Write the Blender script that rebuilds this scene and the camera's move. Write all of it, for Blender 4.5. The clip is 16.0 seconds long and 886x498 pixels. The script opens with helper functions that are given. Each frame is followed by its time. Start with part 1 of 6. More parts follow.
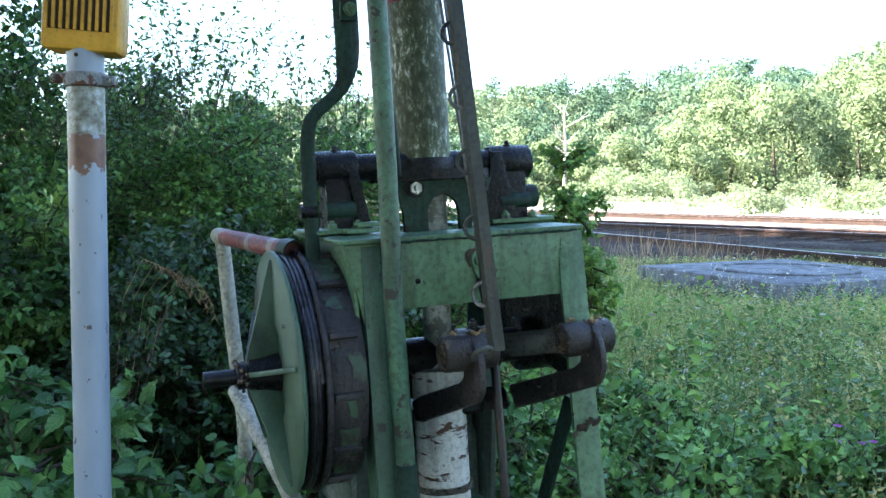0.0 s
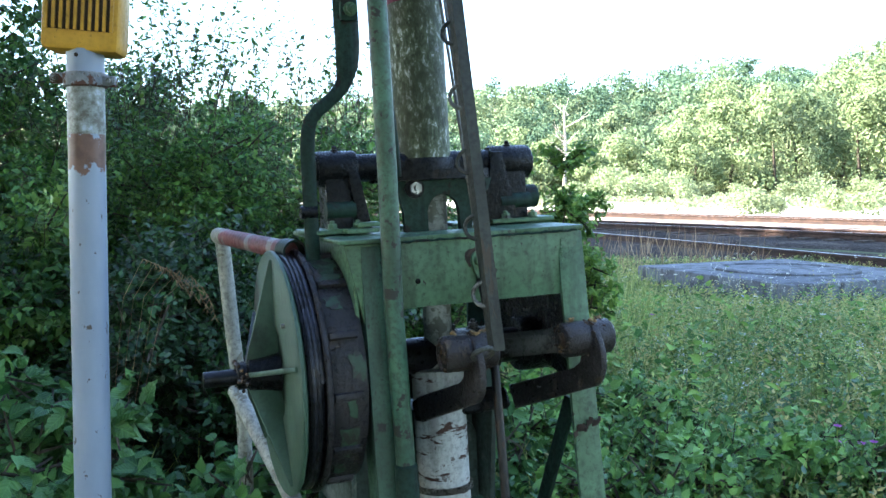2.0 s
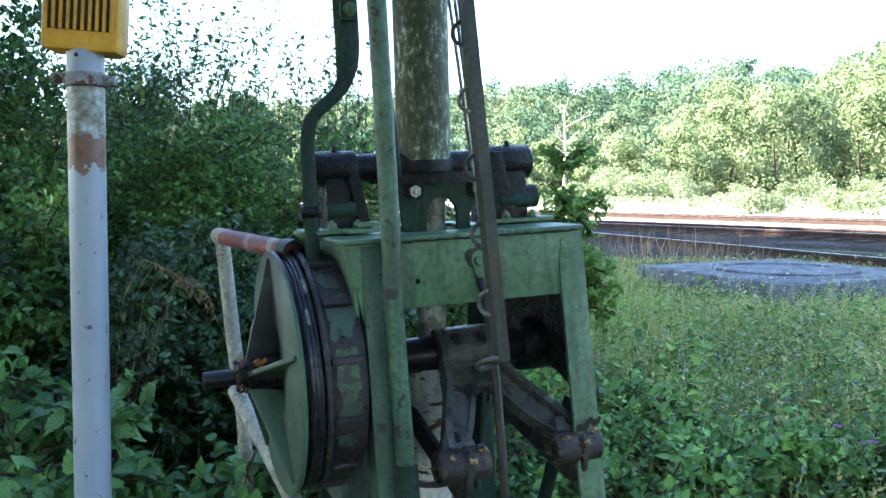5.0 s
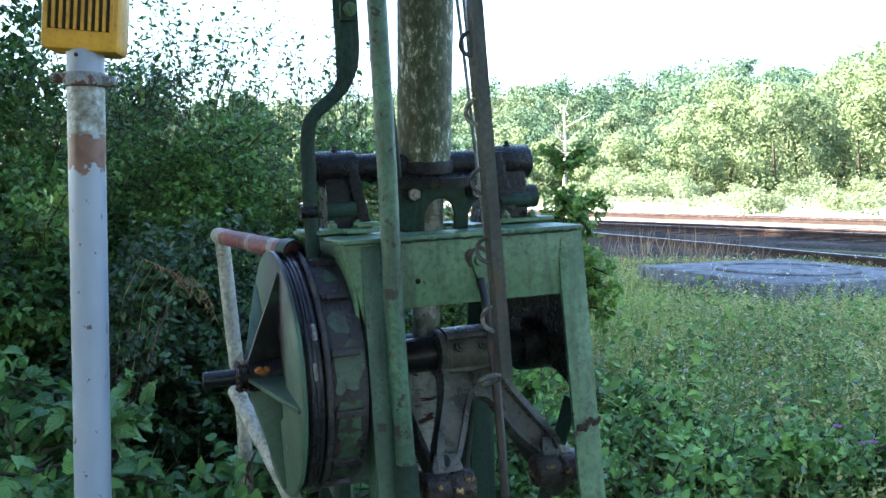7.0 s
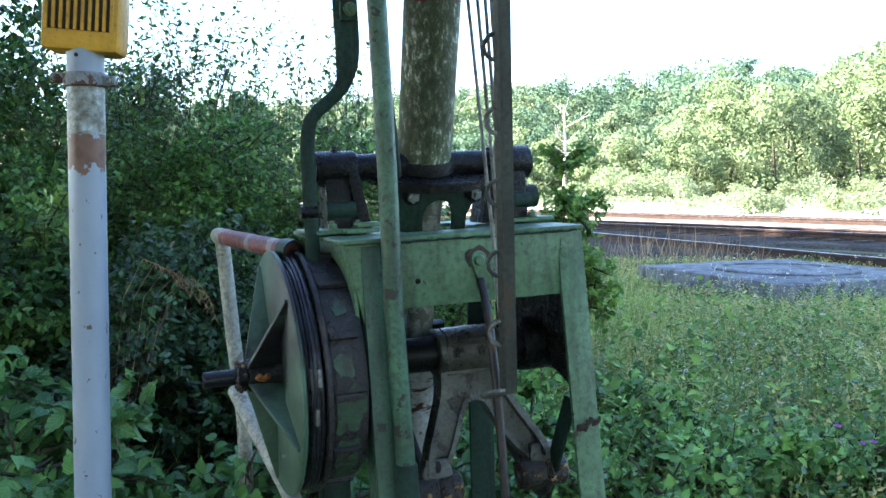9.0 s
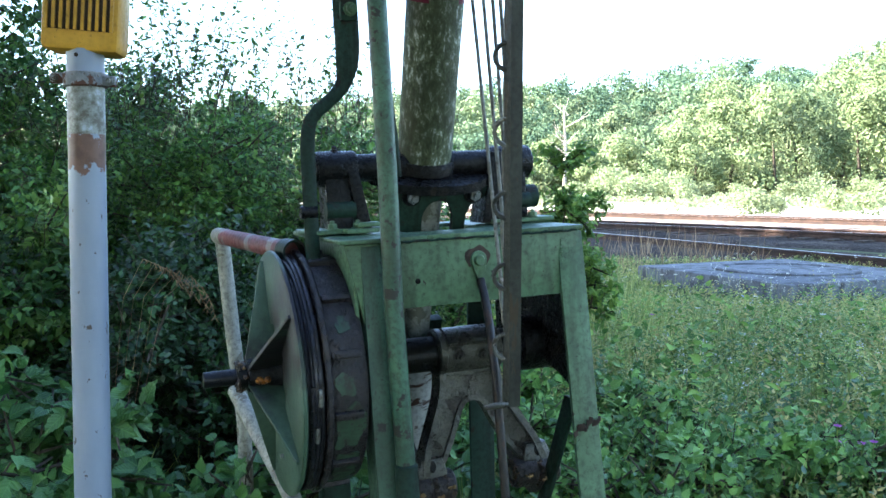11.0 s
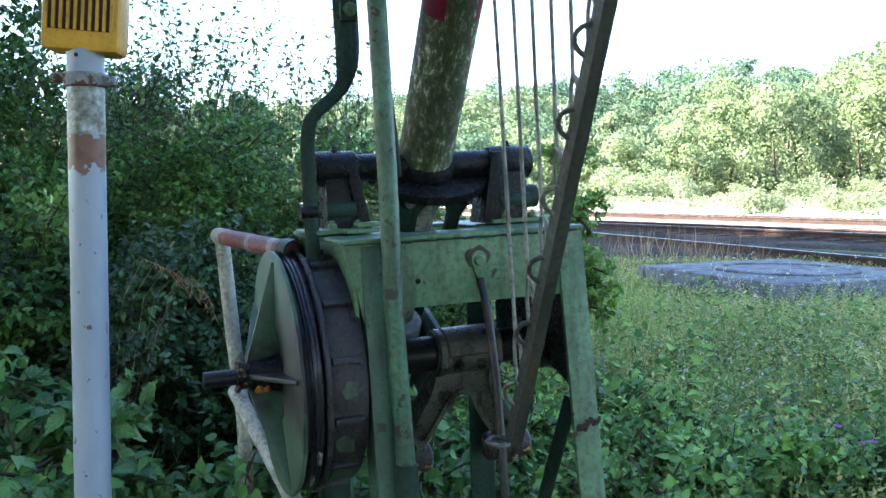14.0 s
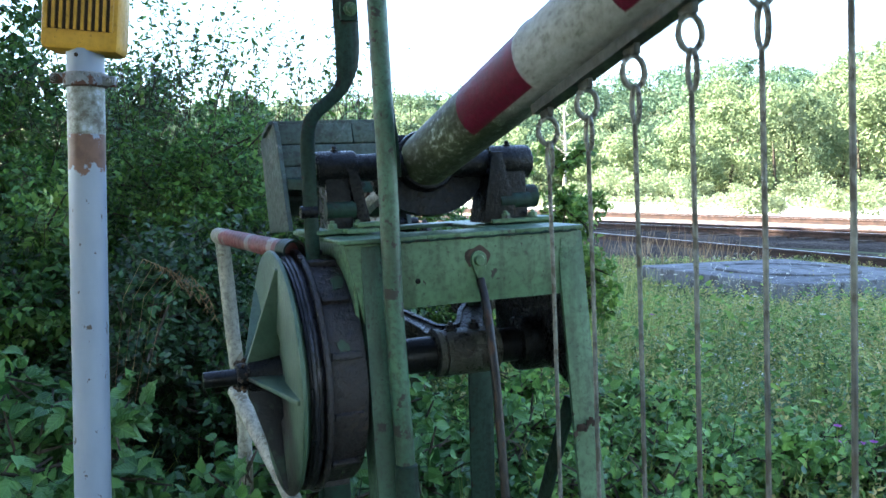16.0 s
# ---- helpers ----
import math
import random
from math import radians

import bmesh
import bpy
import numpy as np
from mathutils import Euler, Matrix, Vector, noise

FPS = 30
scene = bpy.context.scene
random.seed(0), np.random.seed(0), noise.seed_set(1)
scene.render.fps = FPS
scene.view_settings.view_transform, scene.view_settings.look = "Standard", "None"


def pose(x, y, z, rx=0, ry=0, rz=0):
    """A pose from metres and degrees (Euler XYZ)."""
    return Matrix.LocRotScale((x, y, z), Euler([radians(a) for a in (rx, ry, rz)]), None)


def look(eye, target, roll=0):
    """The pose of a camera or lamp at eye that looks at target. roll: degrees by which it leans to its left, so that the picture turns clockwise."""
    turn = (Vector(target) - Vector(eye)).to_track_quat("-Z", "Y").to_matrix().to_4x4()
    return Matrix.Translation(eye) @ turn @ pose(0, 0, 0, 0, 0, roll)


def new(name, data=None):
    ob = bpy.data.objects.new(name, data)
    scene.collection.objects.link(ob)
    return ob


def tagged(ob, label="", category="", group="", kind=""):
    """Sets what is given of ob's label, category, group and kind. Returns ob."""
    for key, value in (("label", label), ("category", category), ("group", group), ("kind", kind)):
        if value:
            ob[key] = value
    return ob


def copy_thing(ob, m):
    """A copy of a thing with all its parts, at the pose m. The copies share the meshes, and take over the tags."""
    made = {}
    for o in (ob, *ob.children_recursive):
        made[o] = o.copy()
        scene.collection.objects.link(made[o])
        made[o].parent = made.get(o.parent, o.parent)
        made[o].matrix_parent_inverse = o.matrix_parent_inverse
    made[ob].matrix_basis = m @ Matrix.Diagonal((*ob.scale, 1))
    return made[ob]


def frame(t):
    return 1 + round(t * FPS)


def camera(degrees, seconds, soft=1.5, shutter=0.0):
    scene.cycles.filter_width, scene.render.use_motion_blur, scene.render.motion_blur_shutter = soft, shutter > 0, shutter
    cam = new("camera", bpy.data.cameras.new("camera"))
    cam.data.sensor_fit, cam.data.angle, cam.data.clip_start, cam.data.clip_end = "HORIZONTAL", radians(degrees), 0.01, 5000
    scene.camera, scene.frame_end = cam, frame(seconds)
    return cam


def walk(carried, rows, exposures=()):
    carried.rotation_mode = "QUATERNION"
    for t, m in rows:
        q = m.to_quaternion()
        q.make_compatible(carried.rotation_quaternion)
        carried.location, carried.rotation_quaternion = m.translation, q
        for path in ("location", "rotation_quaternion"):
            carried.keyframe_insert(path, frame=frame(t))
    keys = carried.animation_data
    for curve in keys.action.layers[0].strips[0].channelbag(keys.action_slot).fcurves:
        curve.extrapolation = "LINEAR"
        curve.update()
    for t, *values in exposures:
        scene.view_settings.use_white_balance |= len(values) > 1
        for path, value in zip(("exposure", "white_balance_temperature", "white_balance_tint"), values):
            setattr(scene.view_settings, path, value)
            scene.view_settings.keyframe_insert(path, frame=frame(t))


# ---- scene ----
H = 1.12  # height of the lens above the ground
cam = camera(52.1, 16.0, soft=1.5, shutter=0.4)
walk(cam, [(0, pose(0, 0, H, 86.2, 0, 0)), (16, pose(0, 0, H, 86.2, 0, 0))])

# ---- light ----
SUN_EL, SUN_AZ = 35.0, 260.0  # degrees; azimuth of the sun, clockwise from +y
world = bpy.data.worlds.new("world")
scene.world = world
world.use_nodes = True
_n = world.node_tree.nodes
_sky = _n.new("ShaderNodeTexSky")
_sky.sky_type = "NISHITA"
_sky.sun_disc = False
_sky.sun_elevation, _sky.sun_rotation = radians(SUN_EL), radians(SUN_AZ)
_sky.air_density, _sky.dust_density, _sky.ozone_density = 0.9, 0.35, 2.4
_n["Background"].inputs["Strength"].default_value = 0.13
world.node_tree.links.new(_sky.outputs[0], _n["Background"].inputs["Color"])
_sd = bpy.data.lights.new("sun", "SUN")
_sd.energy, _sd.angle, _sd.color = 5.0, radians(0.5), (1.0, 0.94, 0.84)
sun = new("sun", _sd)
_az = radians(SUN_AZ)
_to = Vector((math.sin(_az) * math.cos(radians(SUN_EL)), math.cos(_az) * math.cos(radians(SUN_EL)), math.sin(radians(SUN_EL))))
sun.matrix_world = look(_to * 50, (0, 0, 0))
scene.view_settings.exposure = 3.22

# ---- materials ----


def material(name):
    m = bpy.data.materials.new(name)
    m.use_nodes = True
    return m, m.node_tree.nodes, m.node_tree.links, m.node_tree.nodes["Principled BSDF"]


def ramp(nodes, links, src, stops):
    r = nodes.new("ShaderNodeValToRGB")
    while len(r.color_ramp.elements) < len(stops):
        r.color_ramp.elements.new(0.5)
    for e, (pos, col) in zip(r.color_ramp.elements, stops):
        e.position, e.color = pos, (*col, 1) if len(col) == 3 else col
    links.new(src, r.inputs[0])
    return r.outputs[0]


def noise_out(nodes, links, scale, detail=6, rough=0.6, stretch=None, dist=0.0):
    co = nodes.new("ShaderNodeTexCoord")
    src = co.outputs["Object"]
    if stretch:
        mp = nodes.new("ShaderNodeMapping")
        mp.inputs["Scale"].default_value = stretch
        links.new(src, mp.inputs[0])
        src = mp.outputs[0]
    t = nodes.new("ShaderNodeTexNoise")
    t.inputs["Scale"].default_value, t.inputs["Detail"].default_value = scale, detail
    t.inputs["Roughness"].default_value, t.inputs["Distortion"].default_value = rough, dist
    links.new(src, t.inputs["Vector"])
    return t.outputs["Fac"]


def mixed(nodes, links, fac, a, b):
    m = nodes.new("ShaderNodeMix")
    m.data_type = "RGBA"
    for sock, val in ((m.inputs[0], fac), (m.inputs[6], a), (m.inputs[7], b)):
        if isinstance(val, bpy.types.NodeSocket):
            links.new(val, sock)
        elif isinstance(val, (int, float)):
            sock.default_value = val
        else:
            sock.default_value = (*val, 1)
    return m.outputs[2]


def bumped(nodes, links, bsdf, src, strength, dist=0.004):
    b = nodes.new("ShaderNodeBump")
    b.inputs["Strength"].default_value, b.inputs["Distance"].default_value = strength, dist
    links.new(src, b.inputs["Height"])
    links.new(b.outputs[0], bsdf.inputs["Normal"])


def painted(name, base, under, chips=0.38, rough=0.5, dirt=0.35, chip_scale=14.0, stretch=None, dark=(0.02, 0.018, 0.015), metal=0.0, spec=0.30, bump=0.35):
    """Paint with a mottled tone, grime and chips that show what is under it."""
    m, n, l, b = material(name)
    tone = noise_out(n, l, 5, 5)
    col = ramp(n, l, tone, [(0.40, tuple(c * 0.72 for c in base)), (0.52, base), (0.62, tuple(min(1, c * 1.2) for c in base))])
    fine = noise_out(n, l, 90, 6, 0.7)
    grime = ramp(n, l, fine, [(0.46, (0, 0, 0)), (0.62, (1, 1, 1))])
    gm = n.new("ShaderNodeMath")
    gm.operation = "MULTIPLY"
    l.new(grime, gm.inputs[0])
    gm.inputs[1].default_value = dirt
    col = mixed(n, l, gm.outputs[0], col, dark)
    chip = noise_out(n, l, chip_scale, 9, 0.62, stretch, 0.4)
    mask = ramp(n, l, chip, [(chips + 0.036, (1, 1, 1)), (chips + 0.048, (0, 0, 0))])
    col = mixed(n, l, mask, col, under)
    speck = noise_out(n, l, chip_scale * 5, 8, 0.7)
    col = mixed(n, l, ramp(n, l, speck, [(0.355, (0.8, 0.8, 0.8)), (0.40, (0, 0, 0))]), col, under)
    run = noise_out(n, l, 30, 6, 0.6, (1, 1, 0.12))
    col = mixed(n, l, ramp(n, l, run, [(0.50, (0, 0, 0)), (0.62, (dirt, dirt, dirt))]), col, dark)
    l.new(col, b.inputs["Base Color"])
    b.inputs["Specular IOR Level"].default_value = spec
    rr = ramp(n, l, fine, [(0.3, (rough - 0.12,) * 3), (0.7, (min(1, rough + 0.2),) * 3)])
    l.new(rr, b.inputs["Roughness"])
    b.inputs["Metallic"].default_value = metal
    hm = n.new("ShaderNodeMath")
    hm.operation = "SUBTRACT"
    l.new(fine, hm.inputs[0])
    l.new(mask, hm.inputs[1])
    bumped(n, l, b, hm.outputs[0], bump, 0.002 + 0.004 * (bump > 0.5))
    return m


RUST = (0.075, 0.032, 0.022)
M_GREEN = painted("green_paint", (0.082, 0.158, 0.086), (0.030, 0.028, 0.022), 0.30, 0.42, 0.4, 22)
M_GREEN_ANGLED = painted("angle_shaded_green_paint", (0.040, 0.086, 0.054), (0.018, 0.018, 0.015), 0.34, 0.42, 0.5, 18)
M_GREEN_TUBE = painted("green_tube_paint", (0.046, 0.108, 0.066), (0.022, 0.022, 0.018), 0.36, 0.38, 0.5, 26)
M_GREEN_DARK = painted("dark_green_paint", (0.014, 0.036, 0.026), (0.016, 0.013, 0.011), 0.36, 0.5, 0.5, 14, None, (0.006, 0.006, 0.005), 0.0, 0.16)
M_GREY_WORN = painted("worn_grey_paint", (0.27, 0.28, 0.27), (0.09, 0.075, 0.055), 0.46, 0.6, 0.4, 16)
M_CLAMP = painted("rusting_clamp_paint", (0.27, 0.28, 0.29), (0.085, 0.036, 0.022), 0.42, 0.6, 0.4, 30)
M_RUST = painted("rust", (0.055, 0.037, 0.028), (0.030, 0.021, 0.017), 0.36, 0.75, 0.3, 30)
M_BLACK = painted("greased_black_iron", (0.005, 0.005, 0.006), (0.018, 0.014, 0.011), 0.35, 0.24, 0.3, 18, None, (0.004, 0.004, 0.004), 0.0, 0.15, 0.55)
M_SHAFT = painted("greased_shaft_steel", (0.012, 0.012, 0.015), (0.008, 0.007, 0.007), 0.42, 0.30, 0.4, 15, None, (0.006, 0.006, 0.006), 0.2, 0.2)
M_CRANK = painted("greasy_cast_iron", (0.092, 0.090, 0.076), (0.026, 0.021, 0.017), 0.42, 0.27, 0.5, 14, None, (0.010, 0.008, 0.007), 0.25, 0.5, 0.6)
M_BOSS = painted("greasy_brown_boss", (0.034, 0.026, 0.026), (0.070, 0.050, 0.036), 0.36, 0.30, 0.5, 24, None, (0.008, 0.006, 0.006), 0.1, 0.4, 0.9)
M_CRUMB = painted("dry_grease_crumb", (0.30, 0.19, 0.085), (0.16, 0.09, 0.04), 0.36, 0.7, 0.3, 60)
M_FLAKE = painted("flaking_green_paint", (0.040, 0.080, 0.050), (0.026, 0.024, 0.020), 0.42, 0.42, 0.5, 30)
M_GREASE = painted("caked_brown_grease", (0.045, 0.024, 0.014), (0.24, 0.14, 0.065), 0.34, 0.25, 0.5, 40)
M_RIM = painted("oily_drum_rim", (0.026, 0.022, 0.025), (0.044, 0.034, 0.030), 0.36, 0.27, 0.4, 9, None, (0.006, 0.006, 0.007), 0.0, 0.28, 0.7)
M_ROPE = painted("steel_rope", (0.032, 0.032, 0.042), (0.014, 0.013, 0.014), 0.42, 0.3, 0.5, 60, (1, 1, 1), (0.006, 0.006, 0.006), 0.5)
M_BOLT = painted("bright_bolt_steel", (0.32, 0.32, 0.32), (0.25, 0.24, 0.23), 0.35, 0.3, 0.2, 60, None, (0.05, 0.05, 0.05), 0.8)
M_RAIL = painted("grey_brown_bar_paint", (0.044, 0.047, 0.041), (0.055, 0.040, 0.027), 0.36, 0.50, 0.4, 26, (1, 1, 0.3), (0.012, 0.010, 0.009), 0.0, 0.28)
M_ROD = painted("dark_rod_steel", (0.018, 0.015, 0.015), (0.045, 0.024, 0.014), 0.38, 0.38, 0.5, 30, (1, 1, 0.3), (0.006, 0.005, 0.005), 0.2, 0.30)
M_HANGER = painted("galvanised_rod", (0.165, 0.165, 0.150), (0.075, 0.066, 0.055), 0.40, 0.45, 0.4, 25, None, (0.02, 0.02, 0.02), 0.4)
M_YELLOW = painted("yellow_paint", (0.50, 0.262, 0.030), (0.22, 0.12, 0.02), 0.27, 0.4, 0.15, 20)
M_DARKSLOT = painted("brown_slot", (0.035, 0.018, 0.006), (0.02, 0.012, 0.006), 0.4, 0.7)
M_WHITE = painted("white_sleeve_paint", (0.50, 0.51, 0.50), (0.06, 0.026, 0.018), 0.385, 0.5, 0.35, 9, (1, 1, 4.5))
M_REDPIPE = painted("faded_red_paint", (0.125, 0.022, 0.024), (0.17, 0.15, 0.14), 0.40, 0.5, 0.3, 8)
M_CREAM = painted("cream_pipe_paint", (0.30, 0.295, 0.245), (0.15, 0.135, 0.095), 0.37, 0.6, 0.4, 22)
M_CONCRETE = painted("weathered_concrete", (0.15, 0.155, 0.165), (0.075, 0.075, 0.075), 0.41, 0.9, 0.25, 5)
M_WEIGHT = painted("weight_green_grey_paint", (0.050, 0.074, 0.062), (0.105, 0.115, 0.108), 0.38, 0.6, 0.5, 7)
M_RUSTRAIL = painted("rail_rust", (0.055, 0.030, 0.022), (0.03, 0.018, 0.014), 0.42, 0.8, 0.3, 6)
M_RAILHEAD = painted("worn_rail_head", (0.50, 0.48, 0.46), (0.26, 0.17, 0.15), 0.4, 0.35, 0.2, 6, None, (0.05, 0.04, 0.03), 0.6)
M_TAIL = painted("lichened_tail_paint", (0.30, 0.315, 0.285), (0.13, 0.135, 0.11), 0.43, 0.6, 0.4, 34)
M_ORANGE = painted("orange_grease", (0.28, 0.095, 0.018), (0.12, 0.04, 0.014), 0.44, 0.3, 0.3, 40)


def disc_material():
    """Green paint of the drum's face, smeared with black grease round the hub and over one side."""
    m, n, l, b = material("green_disc_paint")
    co = n.new("ShaderNodeTexCoord")
    flat = n.new("ShaderNodeVectorMath")
    flat.operation = "MULTIPLY"
    flat.inputs[1].default_value = (0, 1, 1)
    l.new(co.outputs["Object"], flat.inputs[0])
    ln = n.new("ShaderNodeVectorMath")
    ln.operation = "LENGTH"
    l.new(flat.outputs[0], ln.inputs[0])
    dt = n.new("ShaderNodeVectorMath")
    dt.operation = "DOT_PRODUCT"
    dt.inputs[1].default_value = (0, 0.94, 0.34)
    l.new(flat.outputs[0], dt.inputs[0])
    # grease = 1.2 * dot + 0.10 - 0.55 * radius + noise
    s1 = n.new("ShaderNodeMath")
    s1.operation = "MULTIPLY_ADD"
    l.new(dt.outputs["Value"], s1.inputs[0])
    s1.inputs[1].default_value, s1.inputs[2].default_value = 1.25, 0.065
    s2 = n.new("ShaderNodeMath")
    s2.operation = "MULTIPLY_ADD"
    l.new(ln.outputs["Value"], s2.inputs[0])
    s2.inputs[1].default_value = -1.3
    l.new(s1.outputs[0], s2.inputs[2])
    wob = noise_out(n, l, 14, 7, 0.65)
    s3 = n.new("ShaderNodeMath")
    s3.operation = "MULTIPLY_ADD"
    l.new(wob, s3.inputs[0])
    s3.inputs[1].default_value = 0.30
    l.new(s2.outputs[0], s3.inputs[2])
    mask = ramp(n, l, s3.outputs[0], [(0.13, (0, 0, 0)), (0.20, (1, 1, 1))])
    tone = noise_out(n, l, 6, 6)
    col = ramp(n, l, tone, [(0.3, (0.032, 0.062, 0.040)), (0.50, (0.047, 0.088, 0.058)), (0.62, (0.066, 0.110, 0.074))])
    fine = noise_out(n, l, 80, 6, 0.7)
    col = mixed(n, l, ramp(n, l, fine, [(0.45, (0, 0, 0)), (0.8, (0.45, 0.45, 0.45))]), col, (0.015, 0.014, 0.012))
    col = mixed(n, l, mask, col, (0.012, 0.011, 0.012))
    l.new(col, b.inputs["Base Color"])
    l.new(ramp(n, l, mask, [(0, (0.50,) * 3), (1, (0.42,) * 3)]), b.inputs["Roughness"])
    hm = n.new("ShaderNodeMath")
    hm.operation = "MULTIPLY_ADD"
    l.new(wob, hm.inputs[0])
    hm.inputs[1].default_value = 2.0
    l.new(fine, hm.inputs[2])
    b.inputs["Specular IOR Level"].default_value = 0.30
    bumped(n, l, b, hm.outputs[0], 0.5, 0.004)
    return m


M_DISC = disc_material()


def boom_material():
    """Lichened grey-white tube with red bands and long worn streaks."""
    m, n, l, b = material("boom_paint")
    co = n.new("ShaderNodeTexCoord")
    sep = n.new("ShaderNodeSeparateXYZ")
    l.new(co.outputs["Object"], sep.inputs[0])
    lichen = noise_out(n, l, 80, 12, 0.80, (1, 1, 0.5))
    broad = noise_out(n, l, 13, 7, 0.65, (1, 1, 0.6))
    fine = noise_out(n, l, 120, 7, 0.7)
    low = ramp(n, l, lichen, [(0.40, (0.020, 0.024, 0.011)), (0.46, (0.050, 0.062, 0.030)), (0.52, (0.085, 0.102, 0.056)), (0.56, (0.135, 0.155, 0.105)), (0.585, (0.42, 0.45, 0.41))])
    low = mixed(n, l, ramp(n, l, broad, [(0.46, (0.7, 0.7, 0.7)), (0.56, (0, 0, 0))]), low, (0.026, 0.032, 0.014))
    clean = ramp(n, l, lichen, [(0.36, (0.11, 0.108, 0.095)), (0.46, (0.22, 0.225, 0.215)), (0.6, (0.30, 0.305, 0.295))])
    mr = n.new("ShaderNodeMapRange")
    mr.inputs[1].default_value, mr.inputs[2].default_value = 0.42, 0.55
    l.new(sep.outputs[2], mr.inputs[0])
    col = mixed(n, l, mr.outputs[0], low, clean)
    # red bands of 0.25 m every 0.515 m, from 0.33 m above the pivot
    sub = n.new("ShaderNodeMath")
    sub.operation = "SUBTRACT"
    l.new(sep.outputs[2], sub.inputs[0])
    sub.inputs[1].default_value = 0.345
    mod = n.new("ShaderNodeMath")
    mod.operation = "FLOORED_MODULO"
    l.new(sub.outputs[0], mod.inputs[0])
    mod.inputs[1].default_value = 0.515
    less = n.new("ShaderNodeMath")
    less.operation = "LESS_THAN"
    l.new(mod.outputs[0], less.inputs[0])
    less.inputs[1].default_value = 0.25
    grt = n.new("ShaderNodeMath")
    grt.operation = "GREATER_THAN"
    l.new(sub.outputs[0], grt.inputs[0])
    grt.inputs[1].default_value = 0.0
    both = n.new("ShaderNodeMath")
    both.operation = "MULTIPLY"
    l.new(less.outputs[0], both.inputs[0])
    l.new(grt.outputs[0], both.inputs[1])
    # the band's paint is worn off along the underside
    side = n.new("ShaderNodeMath")
    side.operation = "GREATER_THAN"
    l.new(sep.outputs[1], side.inputs[0])
    side.inputs[1].default_value = -0.040
    worn = n.new("ShaderNodeMath")
    worn.operation = "MULTIPLY"
    l.new(both.outputs[0], worn.inputs[0])
    l.new(side.outputs[0], worn.inputs[1])
    red = ramp(n, l, fine, [(0.42, (0.070, 0.001, 0.011)), (0.58, (0.110, 0.002, 0.019))])
    col = mixed(n, l, worn.outputs[0], col, red)
    l.new(col, b.inputs["Base Color"])
    b.inputs["Roughness"].default_value = 0.55
    b.inputs["Specular IOR Level"].default_value = 0.22
    bumped(n, l, b, lichen, 0.6, 0.003)
    return m


M_BOOM = boom_material()


def post_material():
    """Grey-blue paint with flecks, a ragged band of rust and a weathered bare stretch above it."""
    m, n, l, b = material("post_paint")
    co = n.new("ShaderNodeTexCoord")
    sep = n.new("ShaderNodeSeparateXYZ")
    l.new(co.outputs["Object"], sep.inputs[0])
    rag = noise_out(n, l, 38, 7, 0.65)
    zz = n.new("ShaderNodeMath")
    zz.operation = "MULTIPLY_ADD"
    l.new(rag, zz.inputs[0])
    zz.inputs[1].default_value = 0.11
    l.new(sep.outputs[2], zz.inputs[2])
    sh = n.new("ShaderNodeMapRange")
    sh.inputs[1].default_value, sh.inputs[2].default_value = H + 0.077, H + 0.277
    l.new(zz.outputs[0], sh.inputs[0])
    band = n.new("ShaderNodeMapRange")
    band.inputs[1].default_value, band.inputs[2].default_value = H, H + 0.2
    l.new(sep.outputs[2], band.inputs[0])
    tone = noise_out(n, l, 8, 5, 0.6, (1, 1, 0.4))
    paint = ramp(n, l, tone, [(0.4, (0.165, 0.200, 0.265)), (0.6, (0.205, 0.240, 0.305))])
    fleck = noise_out(n, l, 55, 6, 0.6, (1, 1, 0.6))
    paint = mixed(n, l, ramp(n, l, fleck, [(0.335, (1, 1, 1)), (0.355, (0, 0, 0))]), paint, (0.05, 0.035, 0.03))
    rust = ramp(n, l, rag, [(0.40, (0.075, 0.026, 0.017)), (0.6, (0.12, 0.052, 0.034))])
    bare = ramp(n, l, noise_out(n, l, 45, 8, 0.7), [(0.40, (0.075, 0.068, 0.050)), (0.48, (0.15, 0.16, 0.145)), (0.56, (0.22, 0.235, 0.225)), (0.62, (0.32, 0.36, 0.42))])
    z1 = ramp(n, l, sh.outputs[0], [(0.06, (0, 0, 0)), (0.075, (1, 1, 1)), (0.36, (1, 1, 1)), (0.37, (0, 0, 0))])
    z2 = ramp(n, l, band.outputs[0], [(0.455, (0, 0, 0)), (0.465, (1, 1, 1)), (0.85, (1, 1, 1)), (0.87, (0, 0, 0))])
    col = mixed(n, l, z1, paint, rust)
    col = mixed(n, l, z2, col, bare)
    l.new(col, b.inputs["Base Color"])
    b.inputs["Roughness"].default_value = 0.45
    bumped(n, l, b, fleck, 0.25, 0.001)
    return m


M_POST = post_material()


